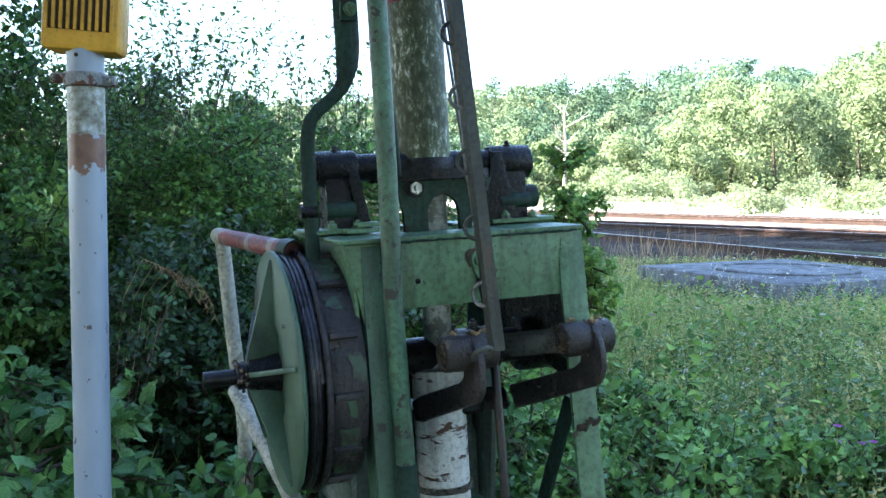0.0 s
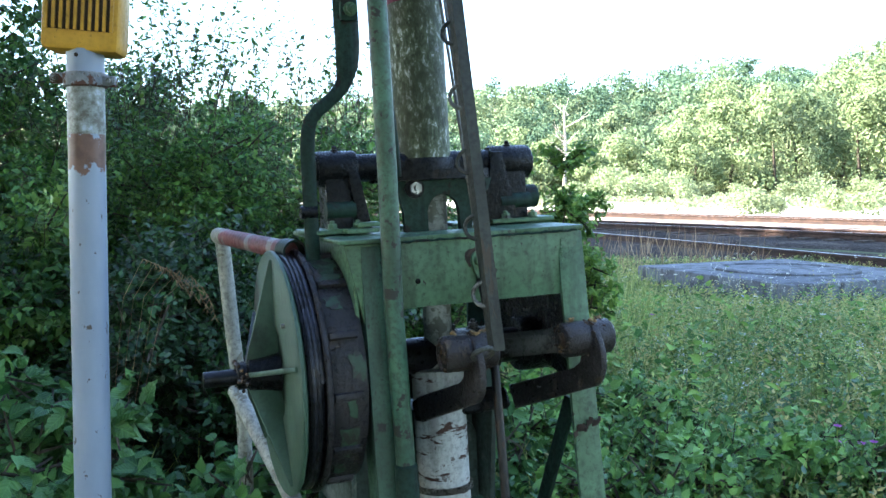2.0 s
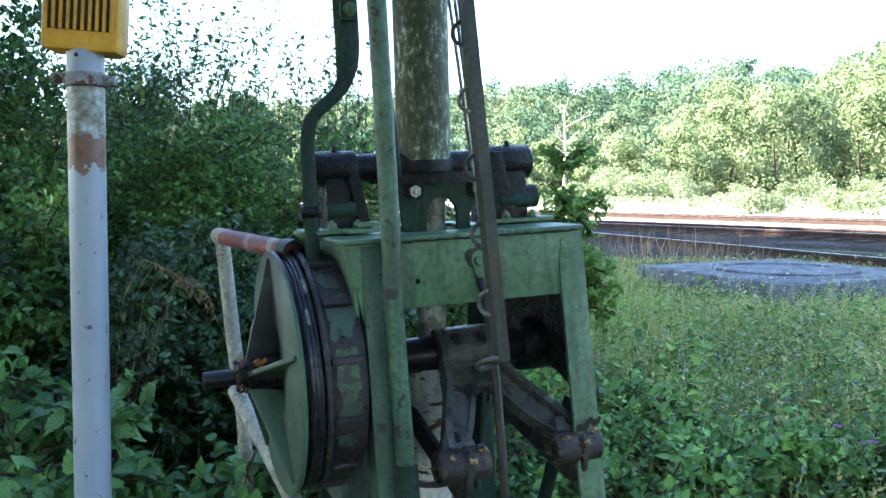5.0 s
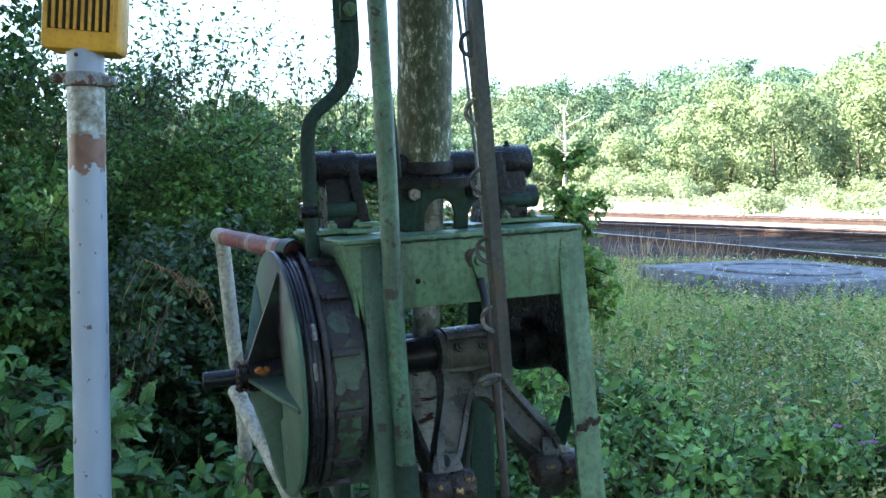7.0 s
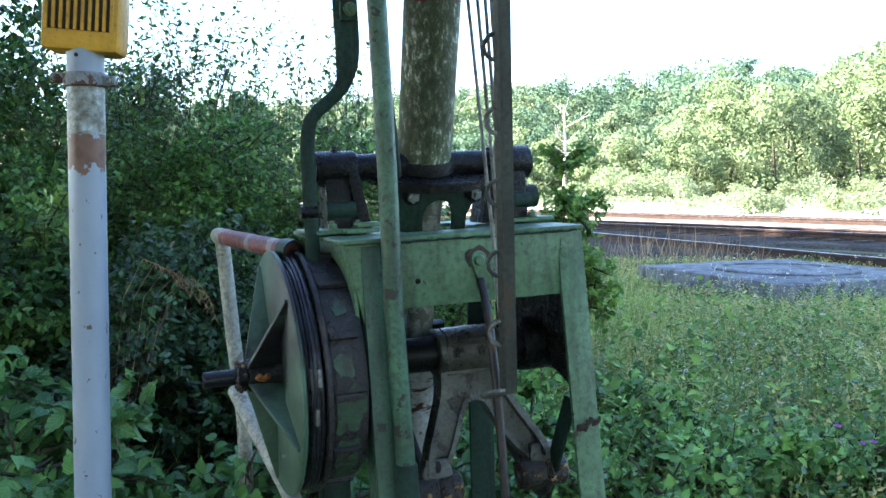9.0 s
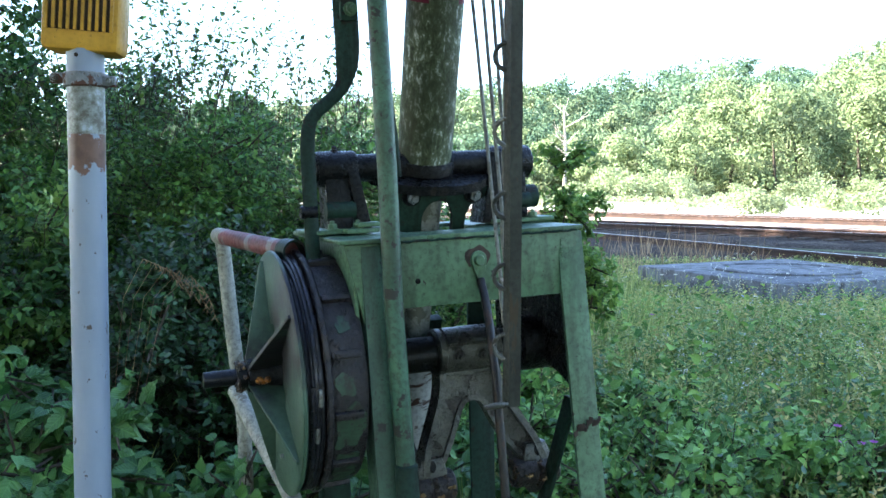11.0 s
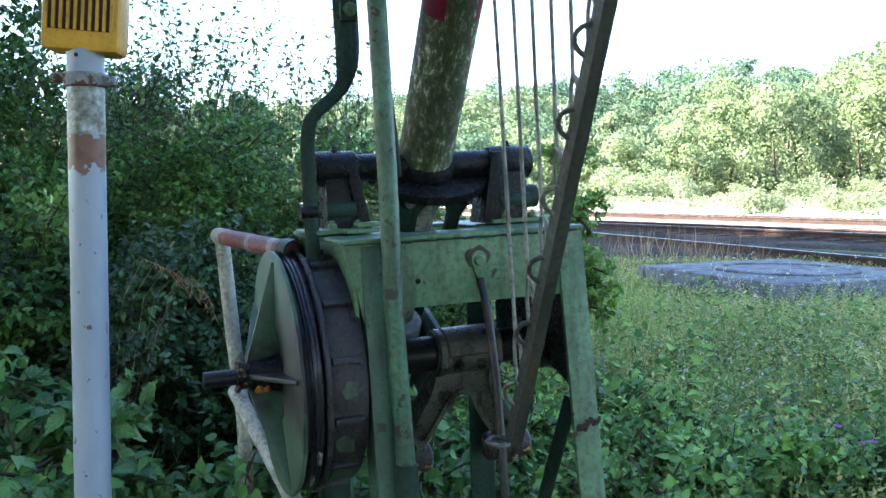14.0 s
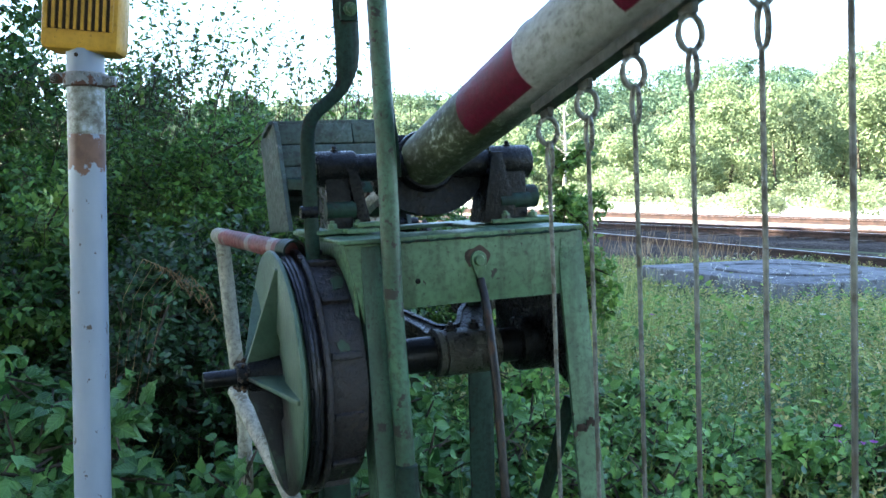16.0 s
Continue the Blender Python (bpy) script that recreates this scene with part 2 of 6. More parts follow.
def vein_lines(n, l):
    """Midrib and slanting side veins from a leaf's own length and width."""
    uv = n.new("ShaderNodeUVMap")
    sep = n.new("ShaderNodeSeparateXYZ")
    l.new(uv.outputs[0], sep.inputs[0])

    def op(kind, a, b):
        m = n.new("ShaderNodeMath")
        m.operation = kind
        for sock, val in zip(m.inputs, (a, b)):
            if isinstance(val, (int, float)):
                sock.default_value = val
            else:
                l.new(val, sock)
        return m.outputs[0]

    side = op("ABSOLUTE", op("SUBTRACT", sep.outputs[1], 0.5), 0.0)
    rib = ramp(n, l, side, [(0.012, (1, 1, 1)), (0.03, (0, 0, 0))])
    wave = op("PINGPONG", op("SUBTRACT", op("MULTIPLY", sep.outputs[0], 6.5), op("MULTIPLY", side, 5.0)), 0.5)
    veins = ramp(n, l, wave, [(0.03, (0.75, 0.75, 0.75)), (0.10, (0, 0, 0))])
    return op("MAXIMUM", rib, veins), wave


def leaf_material(name, dark, light, transl=0.35, gloss=0.45, patch=1.3, spec=0.25, alt=None, alt_from=0.52, veined=False):
    m, n, l, b = material(name)
    geo = n.new("ShaderNodeNewGeometry")
    col = ramp(n, l, geo.outputs["Random Per Island"], [(0.0, dark), (0.6, tuple((a + c) / 2 for a, c in zip(dark, light))), (1.0, light)])
    big = noise_out(n, l, patch, 3)
    col = mixed(n, l, ramp(n, l, big, [(0.42, (0, 0, 0)), (0.60, (0.6, 0.6, 0.6))]), col, tuple(c * 0.6 for c in dark))
    if alt:
        other = noise_out(n, l, patch * 1.7, 4, 0.6, (1, 1, 1), 0.5)
        col = mixed(n, l, ramp(n, l, other, [(alt_from, (0, 0, 0)), (alt_from + 0.08, (0.75, 0.75, 0.75))]), col, alt)
    if veined:
        lines, wave = vein_lines(n, l)
        vf = n.new("ShaderNodeMath")
        vf.operation = "MULTIPLY"
        l.new(lines, vf.inputs[0])
        vf.inputs[1].default_value = 0.30
        col = mixed(n, l, vf.outputs[0], col, tuple(min(1, c * 1.25 + 0.03) for c in light))
        bumped(n, l, b, wave, 0.45, 0.006)
    l.new(col, b.inputs["Base Color"])
    b.inputs["Roughness"].default_value = gloss
    b.inputs["Specular IOR Level"].default_value = spec
    t = n.new("ShaderNodeBsdfTranslucent")
    l.new(col, t.inputs["Color"])
    mx = n.new("ShaderNodeMixShader")
    mx.inputs[0].default_value = transl
    l.new(b.outputs[0], mx.inputs[1])
    l.new(t.outputs[0], mx.inputs[2])
    l.new(mx.outputs[0], n["Material Output"].inputs["Surface"])
    return m


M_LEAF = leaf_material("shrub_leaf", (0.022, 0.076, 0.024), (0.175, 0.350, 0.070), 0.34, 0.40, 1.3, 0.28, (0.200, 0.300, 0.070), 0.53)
# Leaf of the low shrubs, darkened for the shade in the hedge's hollow.
M_LEAF_SHADED = leaf_material("shaded_shrub_leaf", (0.010, 0.032, 0.012), (0.056, 0.130, 0.035), 0.22, 0.36, 2.2, 0.28)
M_BRAMBLE = leaf_material("bramble_leaf", (0.030, 0.100, 0.028), (0.145, 0.310, 0.075), 0.26, 0.40, 1.3, 0.38, None, 0.52, True)
M_WEED = leaf_material("weed_leaf", (0.055, 0.140, 0.030), (0.640, 0.690, 0.210), 0.30, 0.50, 2.5, 0.18, (0.600, 0.440, 0.180), 0.50)
M_NETTLE = leaf_material("nettle_leaf", (0.060, 0.165, 0.035), (0.340, 0.520, 0.110), 0.30, 0.45, 2.5, 0.22, None, 0.52, True)
M_ELDER_SKYLIT = leaf_material("skylit_ground_elder_leaf", (0.034, 0.115, 0.026), (0.290, 0.520, 0.120), 0.30, 0.42, 3.2, 0.30, None, 0.52, True)
M_PALE_WEED = leaf_material("pale_feathery_leaf", (0.22, 0.32, 0.12), (0.72, 0.78, 0.42), 0.3, 0.5, 2.5, 0.15)
M_GRASS = leaf_material("grass_blade", (0.15, 0.22, 0.05), (0.62, 0.62, 0.22), 0.3)
M_STRAW = leaf_material("dry_straw", (0.22, 0.13, 0.07), (0.50, 0.36, 0.21), 0.3)
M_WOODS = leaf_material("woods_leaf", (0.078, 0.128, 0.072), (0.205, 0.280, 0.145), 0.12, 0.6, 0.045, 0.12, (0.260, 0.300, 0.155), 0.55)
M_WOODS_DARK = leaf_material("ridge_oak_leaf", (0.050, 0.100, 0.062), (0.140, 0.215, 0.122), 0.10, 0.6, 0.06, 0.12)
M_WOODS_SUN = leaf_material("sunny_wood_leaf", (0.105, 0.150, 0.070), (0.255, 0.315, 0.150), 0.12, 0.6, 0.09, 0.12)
M_WOODS_PALE = leaf_material("pale_bush_leaf", (0.18, 0.23, 0.12), (0.32, 0.38, 0.21), 0.3, 0.6, 0.2, 0.12)
M_FLOWER_P = leaf_material("purple_petal", (0.35, 0.06, 0.33), (0.50, 0.12, 0.45), 0.3)
M_FLOWER_W = leaf_material("white_petal", (0.5, 0.5, 0.42), (0.7, 0.7, 0.6), 0.3)
M_FLOWER_B = leaf_material("blue_petal", (0.14, 0.18, 0.55), (0.25, 0.3, 0.7), 0.3)
M_FLOWER_Y = leaf_material("yellow_petal", (0.6, 0.5, 0.04), (0.7, 0.6, 0.1), 0.3)
M_BARK = painted("bark", (0.085, 0.065, 0.045), (0.04, 0.03, 0.022), 0.45, 0.9, 0.4, 20, (1, 1, 0.3))
M_DEADBARK = painted("bleached_bark", (0.42, 0.38, 0.33), (0.25, 0.2, 0.16), 0.4, 0.9, 0.3, 2)


def ground_material(name, stops, s1, s2, bump=0.6, dist=0.02):
    m, n, l, b = material(name)
    big = noise_out(n, l, s1, 5)
    fine = noise_out(n, l, s2, 8, 0.7)
    ad = n.new("ShaderNodeMath")
    ad.operation = "MULTIPLY_ADD"
    l.new(fine, ad.inputs[0])
    ad.inputs[1].default_value = 0.6
    sc = n.new("ShaderNodeMath")
    sc.operation = "MULTIPLY"
    l.new(big, sc.inputs[0])
    sc.inputs[1].default_value = 0.4
    l.new(sc.outputs[0], ad.inputs[2])
    l.new(ramp(n, l, ad.outputs[0], stops), b.inputs["Base Color"])
    b.inputs["Roughness"].default_value = 0.95
    b.inputs["Specular IOR Level"].default_value = 0.08
    bumped(n, l, b, fine, bump, dist)
    return m


M_EARTH = ground_material("earth", [(0.42, (0.035, 0.032, 0.02)), (0.5, (0.06, 0.075, 0.03)), (0.58, (0.11, 0.12, 0.055))], 0.5, 25)
# Ballast colour carries the light: pale on the sunlit far bed, dark in shade.
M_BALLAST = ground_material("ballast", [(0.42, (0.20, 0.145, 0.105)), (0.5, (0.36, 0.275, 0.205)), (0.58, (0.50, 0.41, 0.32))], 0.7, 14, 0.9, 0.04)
M_BALLAST_SHADED = ground_material("shaded_ballast", [(0.42, (0.016, 0.012, 0.010)), (0.5, (0.040, 0.030, 0.024)), (0.58, (0.10, 0.080, 0.066))], 0.7, 14, 0.9, 0.04)
M_PALE = ground_material("pale_gravel", [(0.42, (0.42, 0.39, 0.34)), (0.5, (0.55, 0.52, 0.46)), (0.58, (0.62, 0.6, 0.54))], 0.3, 9)

# ---- mesh helpers ----


def part(name, bm, mat, parent, label="", sharp=38, smooth=True):
    me = bpy.data.meshes.new(name)
    bmesh.ops.recalc_face_normals(bm, faces=bm.faces)
    bm.to_mesh(me)
    bm.free()
    me.materials.append(mat)
    if smooth:
        me.polygons.foreach_set("use_smooth", [True] * len(me.polygons))
        me.set_sharp_from_angle(angle=radians(sharp))
    ob = new(name, me)
    ob.parent = parent
    if label:
        ob["label"] = label
    return ob


def thing(name, m, label, category, group=""):
    e = new(name)
    e.empty_display_size = 0.1
    e.matrix_world = m
    return tagged(e, label, category, group)


def L(u, v, z):
    """A point of the barrier: u along its axle, v to the front, z up, from the axle's middle."""
    return Vector((u, -v, z))


def frame_to(p0, p1):
    d = Vector(p1) - Vector(p0)
    q = d.to_track_quat("Z", "Y")
    return Matrix.Translation(p0) @ q.to_matrix().to_4x4(), d.length


def cyl(bm, p0, p1, r0, r1=None, seg=24, caps=True):
    r1 = r0 if r1 is None else r1
    m, ln = frame_to(p0, p1)
    bmesh.ops.create_cone(bm, cap_ends=caps, segments=seg, radius1=r0, radius2=r1, depth=ln, matrix=m @ Matrix.Translation((0, 0, ln / 2)))


def lathe(bm, p0, p1, prof, seg=32):
    """prof: (distance along p0-p1, radius) pairs, revolved and closed if it ends where it began."""
    m, _ = frame_to(p0, p1)
    rings = []
    for d, r in prof:
        rings.append([bm.verts.new(m @ Vector((r * math.cos(2 * math.pi * i / seg), r * math.sin(2 * math.pi * i / seg), d))) for i in range(seg)])
    for a, b in zip(rings, rings[1:]):
        for i in range(seg):
            bm.faces.new((a[i], a[(i + 1) % seg], b[(i + 1) % seg], b[i]))
    if prof[0] != prof[-1]:
        for r, d in ((rings[0], prof[0]), (rings[-1], prof[-1])):
            if d[1] > 0.0005:
                bm.faces.new(r)


def box(bm, c, s, rot=None, bev=0.003):
    m = Matrix.Translation(c) @ (rot.to_4x4() if rot else Matrix()) @ Matrix.Diagonal((*s, 1))
    r = bmesh.ops.create_cube(bm, size=1, matrix=m)
    if bev:
        es = list({e for vv in r["verts"] for e in vv.link_edges})
        bmesh.ops.bevel(bm, geom=es, offset=bev, segments=2, affect="EDGES", profile=0.5)


def prism(bm, pts, off, bev=0.0):
    """A flat outline pushed along off."""
    off = Vector(off)
    a = [bm.verts.new(p) for p in pts]
    b = [bm.verts.new(Vector(p) + off) for p in pts]
    fs = [bm.faces.new(a), bm.faces.new(b[::-1])]
    for i in range(len(a)):
        j = (i + 1) % len(a)
        fs.append(bm.faces.new((a[i], b[i], b[j], a[j])))
    if bev:
        es = list({e for f in fs[:2] for e in f.edges})
        bmesh.ops.bevel(bm, geom=es, offset=bev, segments=2, affect="EDGES", profile=0.5)


def sweep(bm, pts, rad, seg=8, closed=False, flat=1.0, side=None):
    """A rod along points; rad a number or one for each point; flat squeezes it along the side direction."""
    pts = [Vector(p) for p in pts]
    n = len(pts)
    rads = rad if isinstance(rad, (list, tuple)) else [rad] * n
    rings, up = [], side or Vector((0.31, 0.17, 0.93))
    for i, p in enumerate(pts):
        a = pts[(i - 1) % n] if closed or i else p
        b = pts[(i + 1) % n] if closed or i < n - 1 else p
        t = (b - a).normalized()
        x = t.cross(up)
        if x.length < 1e-4:
            x = t.cross(Vector((1, 0, 0)))
        x.normalize()
        y = t.cross(x)
        rings.append([bm.verts.new(p + (x * math.cos(2 * math.pi * k / seg) + y * flat * math.sin(2 * math.pi * k / seg)) * rads[i]) for k in range(seg)])
    m = n if closed else n - 1
    for i in range(m):
        a, b = rings[i], rings[(i + 1) % n]
        for k in range(seg):
            bm.faces.new((a[k], a[(k + 1) % seg], b[(k + 1) % seg], b[k]))
    if not closed:
        bm.faces.new(rings[0])
        bm.faces.new(rings[-1])


def bolt(bm, p, d, r=0.009, h=0.007, washer=True):
    p, d = Vector(p), Vector(d).normalized()
    if washer:
        cyl(bm, p, p + d * 0.002, r * 1.28, seg=16)
    cyl(bm, p + d * 0.002, p + d * (0.002 + h), r, seg=6)
    cyl(bm, p + d * (0.002 + h), p + d * (0.004 + h * 1.5), r * 0.55, r * 0.45, seg=10)


def fresh():
    return bmesh.new()


# ---- the barrier: its own axes ----
AX_U = Vector((0.93119, 0.36153, 0.04664))
AX_V = Vector((0.36192, -0.93221, 0.0))
AX_K = Vector((-0.04348, -0.01688, 0.99891))
BASE = Matrix((AX_U, -AX_V, AX_K)).transposed().to_4x4()
BASE.translation = (-0.0414, 1.9610, H + 0.0503)
BASE_INV = BASE.inverted()
SHAFT_Z, CRANK_R = -0.411, 0.288
GROUND = -1.21  # the ground in the barrier's own z


def build_stand():
    st = thing("barrier_stand", BASE, "green-painted steel barrier stand with bearings, standing in the weeds", "barrier stand")
    VF = 0.20

    def leg(u0, u1, vt, vb, mat, name="leg"):
        bm = fresh()
        zt, zb = -0.15, GROUND - 0.05
        for a, b, th in (((u0, vt), (u1, vt), 0.010), ):
            prism(bm, [L(u0, vt, zt), L(u1, vt, zt), L(u1 + (vb - vt) * 0.12, vb, zb), L(u0 + (vb - vt) * 0.12, vb, zb)], L(0, -th, 0), 0.002)
        # the angle's second flange runs to the back
        ue = u0 if u0 < 0 else u1 - 0.009
        prism(bm, [L(ue, vt - 0.011, zt), L(ue, vt - 0.065, zt), L(ue + (vb - vt) * 0.12, vb - 0.065, zb), L(ue + (vb - vt) * 0.12, vb - 0.011, zb)], L(0.009, 0, 0), 0.002)
        return part(name, bm, mat, st)

    # The left leg's green is darkened, partly for the shade on its angled face.
    leg(-0.207, -0.155, VF, VF + 0.06, M_GREEN_ANGLED)
    leg(0.210, 0.268, VF, VF + 0.11, M_GREEN)
    bm = fresh()
    prism(bm, [L(-0.238, VF - 0.002, -0.146), L(-0.150, VF - 0.002, -0.146), L(-0.150, VF - 0.002, -0.19), L(-0.205, VF - 0.002, -0.30)], L(0, -0.010, 0), 0.002)
    part("corner_plate", bm, M_GREEN, st)
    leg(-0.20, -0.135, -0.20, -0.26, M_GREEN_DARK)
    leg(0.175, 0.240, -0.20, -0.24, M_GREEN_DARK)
    # front plate with its hole
    bm = fresh()
    prism(bm, [L(-0.170, VF + 0.003, -0.146), L(0.264, VF + 0.003, -0.146), L(0.216, VF + 0.003, -0.275), L(-0.146, VF + 0.003, -0.275)], L(0, -0.008, 0), 0.002)
    part("front_plate", bm, M_GREEN, st)
    bm = fresh()
    cyl(bm, L(-0.097, VF + 0.0032, -0.224), L(-0.097, VF + 0.0042, -0.224), 0.0055, seg=14)
    part("bolt_hole", bm, M_BLACK, st)
    bm = fresh()
    for i in range(12):
        z = -0.165 - i * 0.0085
        box(bm, L(0.217 + random.uniform(-0.001, 0.001), VF + 0.0045, z), (0.004, 0.003, 0.004), None, 0)
    part("weld_seam", bm, M_GREEN, st)
    bm = fresh()
    for k in range(26):
        uu = 0.2145 + 0.0022 * k + random.uniform(-0.002, 0.002)
        zz = -0.545 + 0.006 * math.sin(k * 0.5) + (0.0007 * (k - 13) if k > 8 else -0.0022 * (8 - k)) + random.uniform(-0.003, 0.003)
        box(bm, L(uu, 0.2435, zz), (0.005, 0.002, 0.011), None, 0)
    part("rust_crack", bm, M_RUST, st, "rusty crack across the leg's paint")
    # top plate, in two halves either side of the tail's slot, and its cross strips
    for u0, u1, v0, v1 in ((-0.247, -0.075, -0.22, 0.2055), (0.115, 0.269, -0.22, 0.2055), (-0.0745, 0.1145, 0.085, 0.2055), (-0.0745, 0.1145, -0.22, -0.15)):
        bm = fresh()
        box(bm, L((u0 + u1) / 2, (v0 + v1) / 2, -0.1405), (u1 - u0, v1 - v0, 0.009), None, 0.002)
        part("top_plate", bm, M_GREEN, st)
    bm = fresh()
    sweep(bm, [L(-0.165 + 0.0105 * k, 0.2045 + random.uniform(-0.001, 0.001), -0.1465 + random.uniform(-0.0012, 0.0012)) for k in range(41)], [random.uniform(0.0018, 0.0034) for _ in range(41)], 6)
    part("weld_bead", bm, M_GREEN_DARK, st)
    # side gussets between front and back legs
    for u in (-0.222, 0.245):
        bm = fresh()
        prism(bm, [L(u, 0.185, -0.147), L(u, -0.20, -0.147), L(u, -0.20, -0.41), L(u, -0.10, -0.432), L(u, 0.05, -0.438), L(u, 0.13, -0.462), L(u, 0.195, -0.49), L(u, 0.195, -0.30)], L(0.008, 0, 0), 0.002)
        part("side_plate", bm, M_BLACK if u > 0 else M_GREEN, st)
    # shaft bearings in the gussets
    for u0, u1 in ((-0.232, -0.170), (0.200, 0.290)):
        bm = fresh()
        lathe(bm, L(u0, 0, SHAFT_Z), L(u1, 0, SHAFT_Z), [(0, 0.036), (0, 0.058), (0.006, 0.062), (u1 - u0 - 0.006, 0.062), (u1 - u0, 0.058), (u1 - u0, 0.036), (0, 0.036)], 28)
        part("shaft_bearing", bm, M_BLACK, st, "black greased shaft bearing")
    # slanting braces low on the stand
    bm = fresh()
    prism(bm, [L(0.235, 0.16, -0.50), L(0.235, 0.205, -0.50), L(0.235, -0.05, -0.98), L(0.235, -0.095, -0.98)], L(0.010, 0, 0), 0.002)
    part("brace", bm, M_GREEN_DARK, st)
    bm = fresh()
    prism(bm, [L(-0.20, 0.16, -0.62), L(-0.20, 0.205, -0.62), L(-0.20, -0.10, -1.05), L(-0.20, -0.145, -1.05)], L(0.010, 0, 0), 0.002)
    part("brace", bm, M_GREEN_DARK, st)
    # two pedestals for the boom's axle
    for s, u0, u1 in ((-1, -0.238, -0.155), (1, 0.150, 0.246)):
        ln = u1 - u0
        bm = fresh()
        lathe(bm, L(u0, 0, 0), L(u1, 0, 0), [(0, 0.0295), (0, 0.034), (0.004, 0.037), (ln - 0.004, 0.037), (ln, 0.034), (ln, 0.0295), (0, 0.0295)], 28)
        ped = part("axle_bearing", bm, M_BLACK, st, "black greased axle bearing")
        bm = fresh()
        prism(bm, [L(u0 + 0.012, 0.030, -0.02), L(u0 + 0.012, -0.030, -0.02), L(u0 + 0.012, -0.038, -0.125), L(u0 + 0.012, 0.038, -0.125)], L(ln - 0.03, 0, 0), 0.004)
        part("pedestal", bm, M_BLACK, st)
        bm = fresh()
        cyl(bm, L(u0 + 0.010, 0.028, -0.085), L(u1 - 0.012, 0.028, -0.085), 0.018, seg=18)
        part("pedestal_rib", bm, M_GREEN_DARK, st)
        # slanting flange on the inner side
        ui = u1 if s < 0 else u0
        bm = fresh()
        if s < 0:
            prism(bm, [L(ui - 0.028, 0.036, 0.012), L(ui - 0.004, 0.036, 0.012), L(ui + 0.022, 0.042, -0.130), L(ui - 0.006, 0.042, -0.130)], L(0, -0.07, 0), 0.003)
        else:
            prism(bm, [L(ui - 0.006, 0.040, 0.024), L(ui + 0.018, 0.040, 0.024), L(ui + 0.052, 0.044, -0.130), L(ui - 0.034, 0.044, -0.130)], L(0, -0.08, 0), 0.003)
        part("flange", bm, M_BLACK, st)
        bm = fresh()
        box(bm, L((u0 + u1) / 2 + 0.01 * s, 0.0, -0.128), (ln + 0.055, 0.11, 0.010), None, 0.003)
        part("foot_plate", bm, M_GREEN, st)
        for du in (0.018, ln - 0.012):
            bm = fresh()
            bolt(bm, L(u0 + du, 0.045, -0.123), (0, 0, 1), 0.010, 0.009)
            part("foot_bolt", bm, M_GREEN, st)
        bm = fresh()
        lathe(bm, L((u0 + u1) / 2, 0, 0.034), L((u0 + u1) / 2, 0, 0.06), [(0, 0.009), (0.005, 0.009), (0.006, 0.006), (0.012, 0.0055), (0.014, 0.003)], 10)
        part("grease_nipple", bm, M_BLACK, st)
    # packing slips under the first pedestal
    for i, (u, w) in enumerate(((-0.165, 0.07), (-0.150, 0.05))):
        bm = fresh()
        box(bm, L(u, 0.065, -0.1275 + i * 0.012), (w, 0.030, 0.010), Matrix.Rotation(radians(5 - 9 * i), 3, "Z"), 0.003)
        part("packing_plate", bm, M_GREEN, st)
    # collar boss on the far end
    bm = fresh()
    cyl(bm, L(0.235, 0.0, -0.078), L(0.262, 0.0, -0.078), 0.026, seg=20)
    part("end_boss", bm, M_GREEN_DARK, st)
    # upright tube at the front
    bm = fresh()
    sweep(bm, [L(-0.166, 0.232, 1.20), L(-0.165, 0.232, 0.60), L(-0.162, 0.232, 0.3), L(-0.158, 0.234, -0.01), L(-0.159, 0.236, -0.27), L(-0.150, 0.240, -0.60), L(-0.147, 0.245, GROUND - 0.03)], 0.0185, 16)
    part("upright_tube", bm, M_GREEN_TUBE, st, "green-painted upright steel tube")
    bm = fresh()
    lathe(bm, L(-0.1505, 0.2395, -0.565), L(-0.148, 0.243, -0.75), [(0, 0.0185), (0.004, 0.0225), (0.15, 0.0225), (0.155, 0.0185), (0, 0.0185)], 16)
    part("tube_socket", bm, M_GREEN_DARK, st)
    bm = fresh()
    sweep(bm, [L(-0.140, 0.150, 0.80), L(-0.128, 0.14, 0.25), L(-0.100, 0.11, 0.05), L(-0.090, 0.09, -0.02)], 0.008, 10)
    part("stay_rod", bm, M_GREEN_DARK, st)
    # cranked flat bar beside the first pedestal
    bm = fresh()
    pts = [(-0.172, 0.75), (-0.172, 0.50), (-0.172, 0.34), (-0.170, 0.26), (-0.172, 0.215), (-0.178, 0.18), (-0.192, 0.155), (-0.220, 0.130), (-0.244, 0.112), (-0.258, 0.090), (-0.263, 0.055), (-0.264, 0.0), (-0.264, -0.09), (-0.264, -0.20)]
    wid = [0.026, 0.026, 0.026, 0.026, 0.025, 0.018, 0.014, 0.013, 0.013, 0.014, 0.015, 0.015, 0.015, 0.015]
    bend = [Vector((u, z, w)) for (u, z), w in zip(pts, wid)]
    for _ in range(2):
        bend = [bend[0]] + [q for a, b in zip(bend, bend[1:]) for q in (a.lerp(b, 0.25), a.lerp(b, 0.75))] + [bend[-1]]
    sweep(bm, [L(q.x, 0.05, q.y) for q in bend], [q.z for q in bend], 12, flat=0.42, side=Vector((0, 1, 0)))
    bar = part("cranked_bar", bm, M_GREEN_DARK, st, "dark green cranked flat bar")
    bm = fresh()
    box(bm, L(-0.168, 0.062, 0.335), (0.036, 0.012, 0.085), None, 0.003)
    part("bar_plate", bm, M_GREEN_DARK, bar)
    bm = fresh()
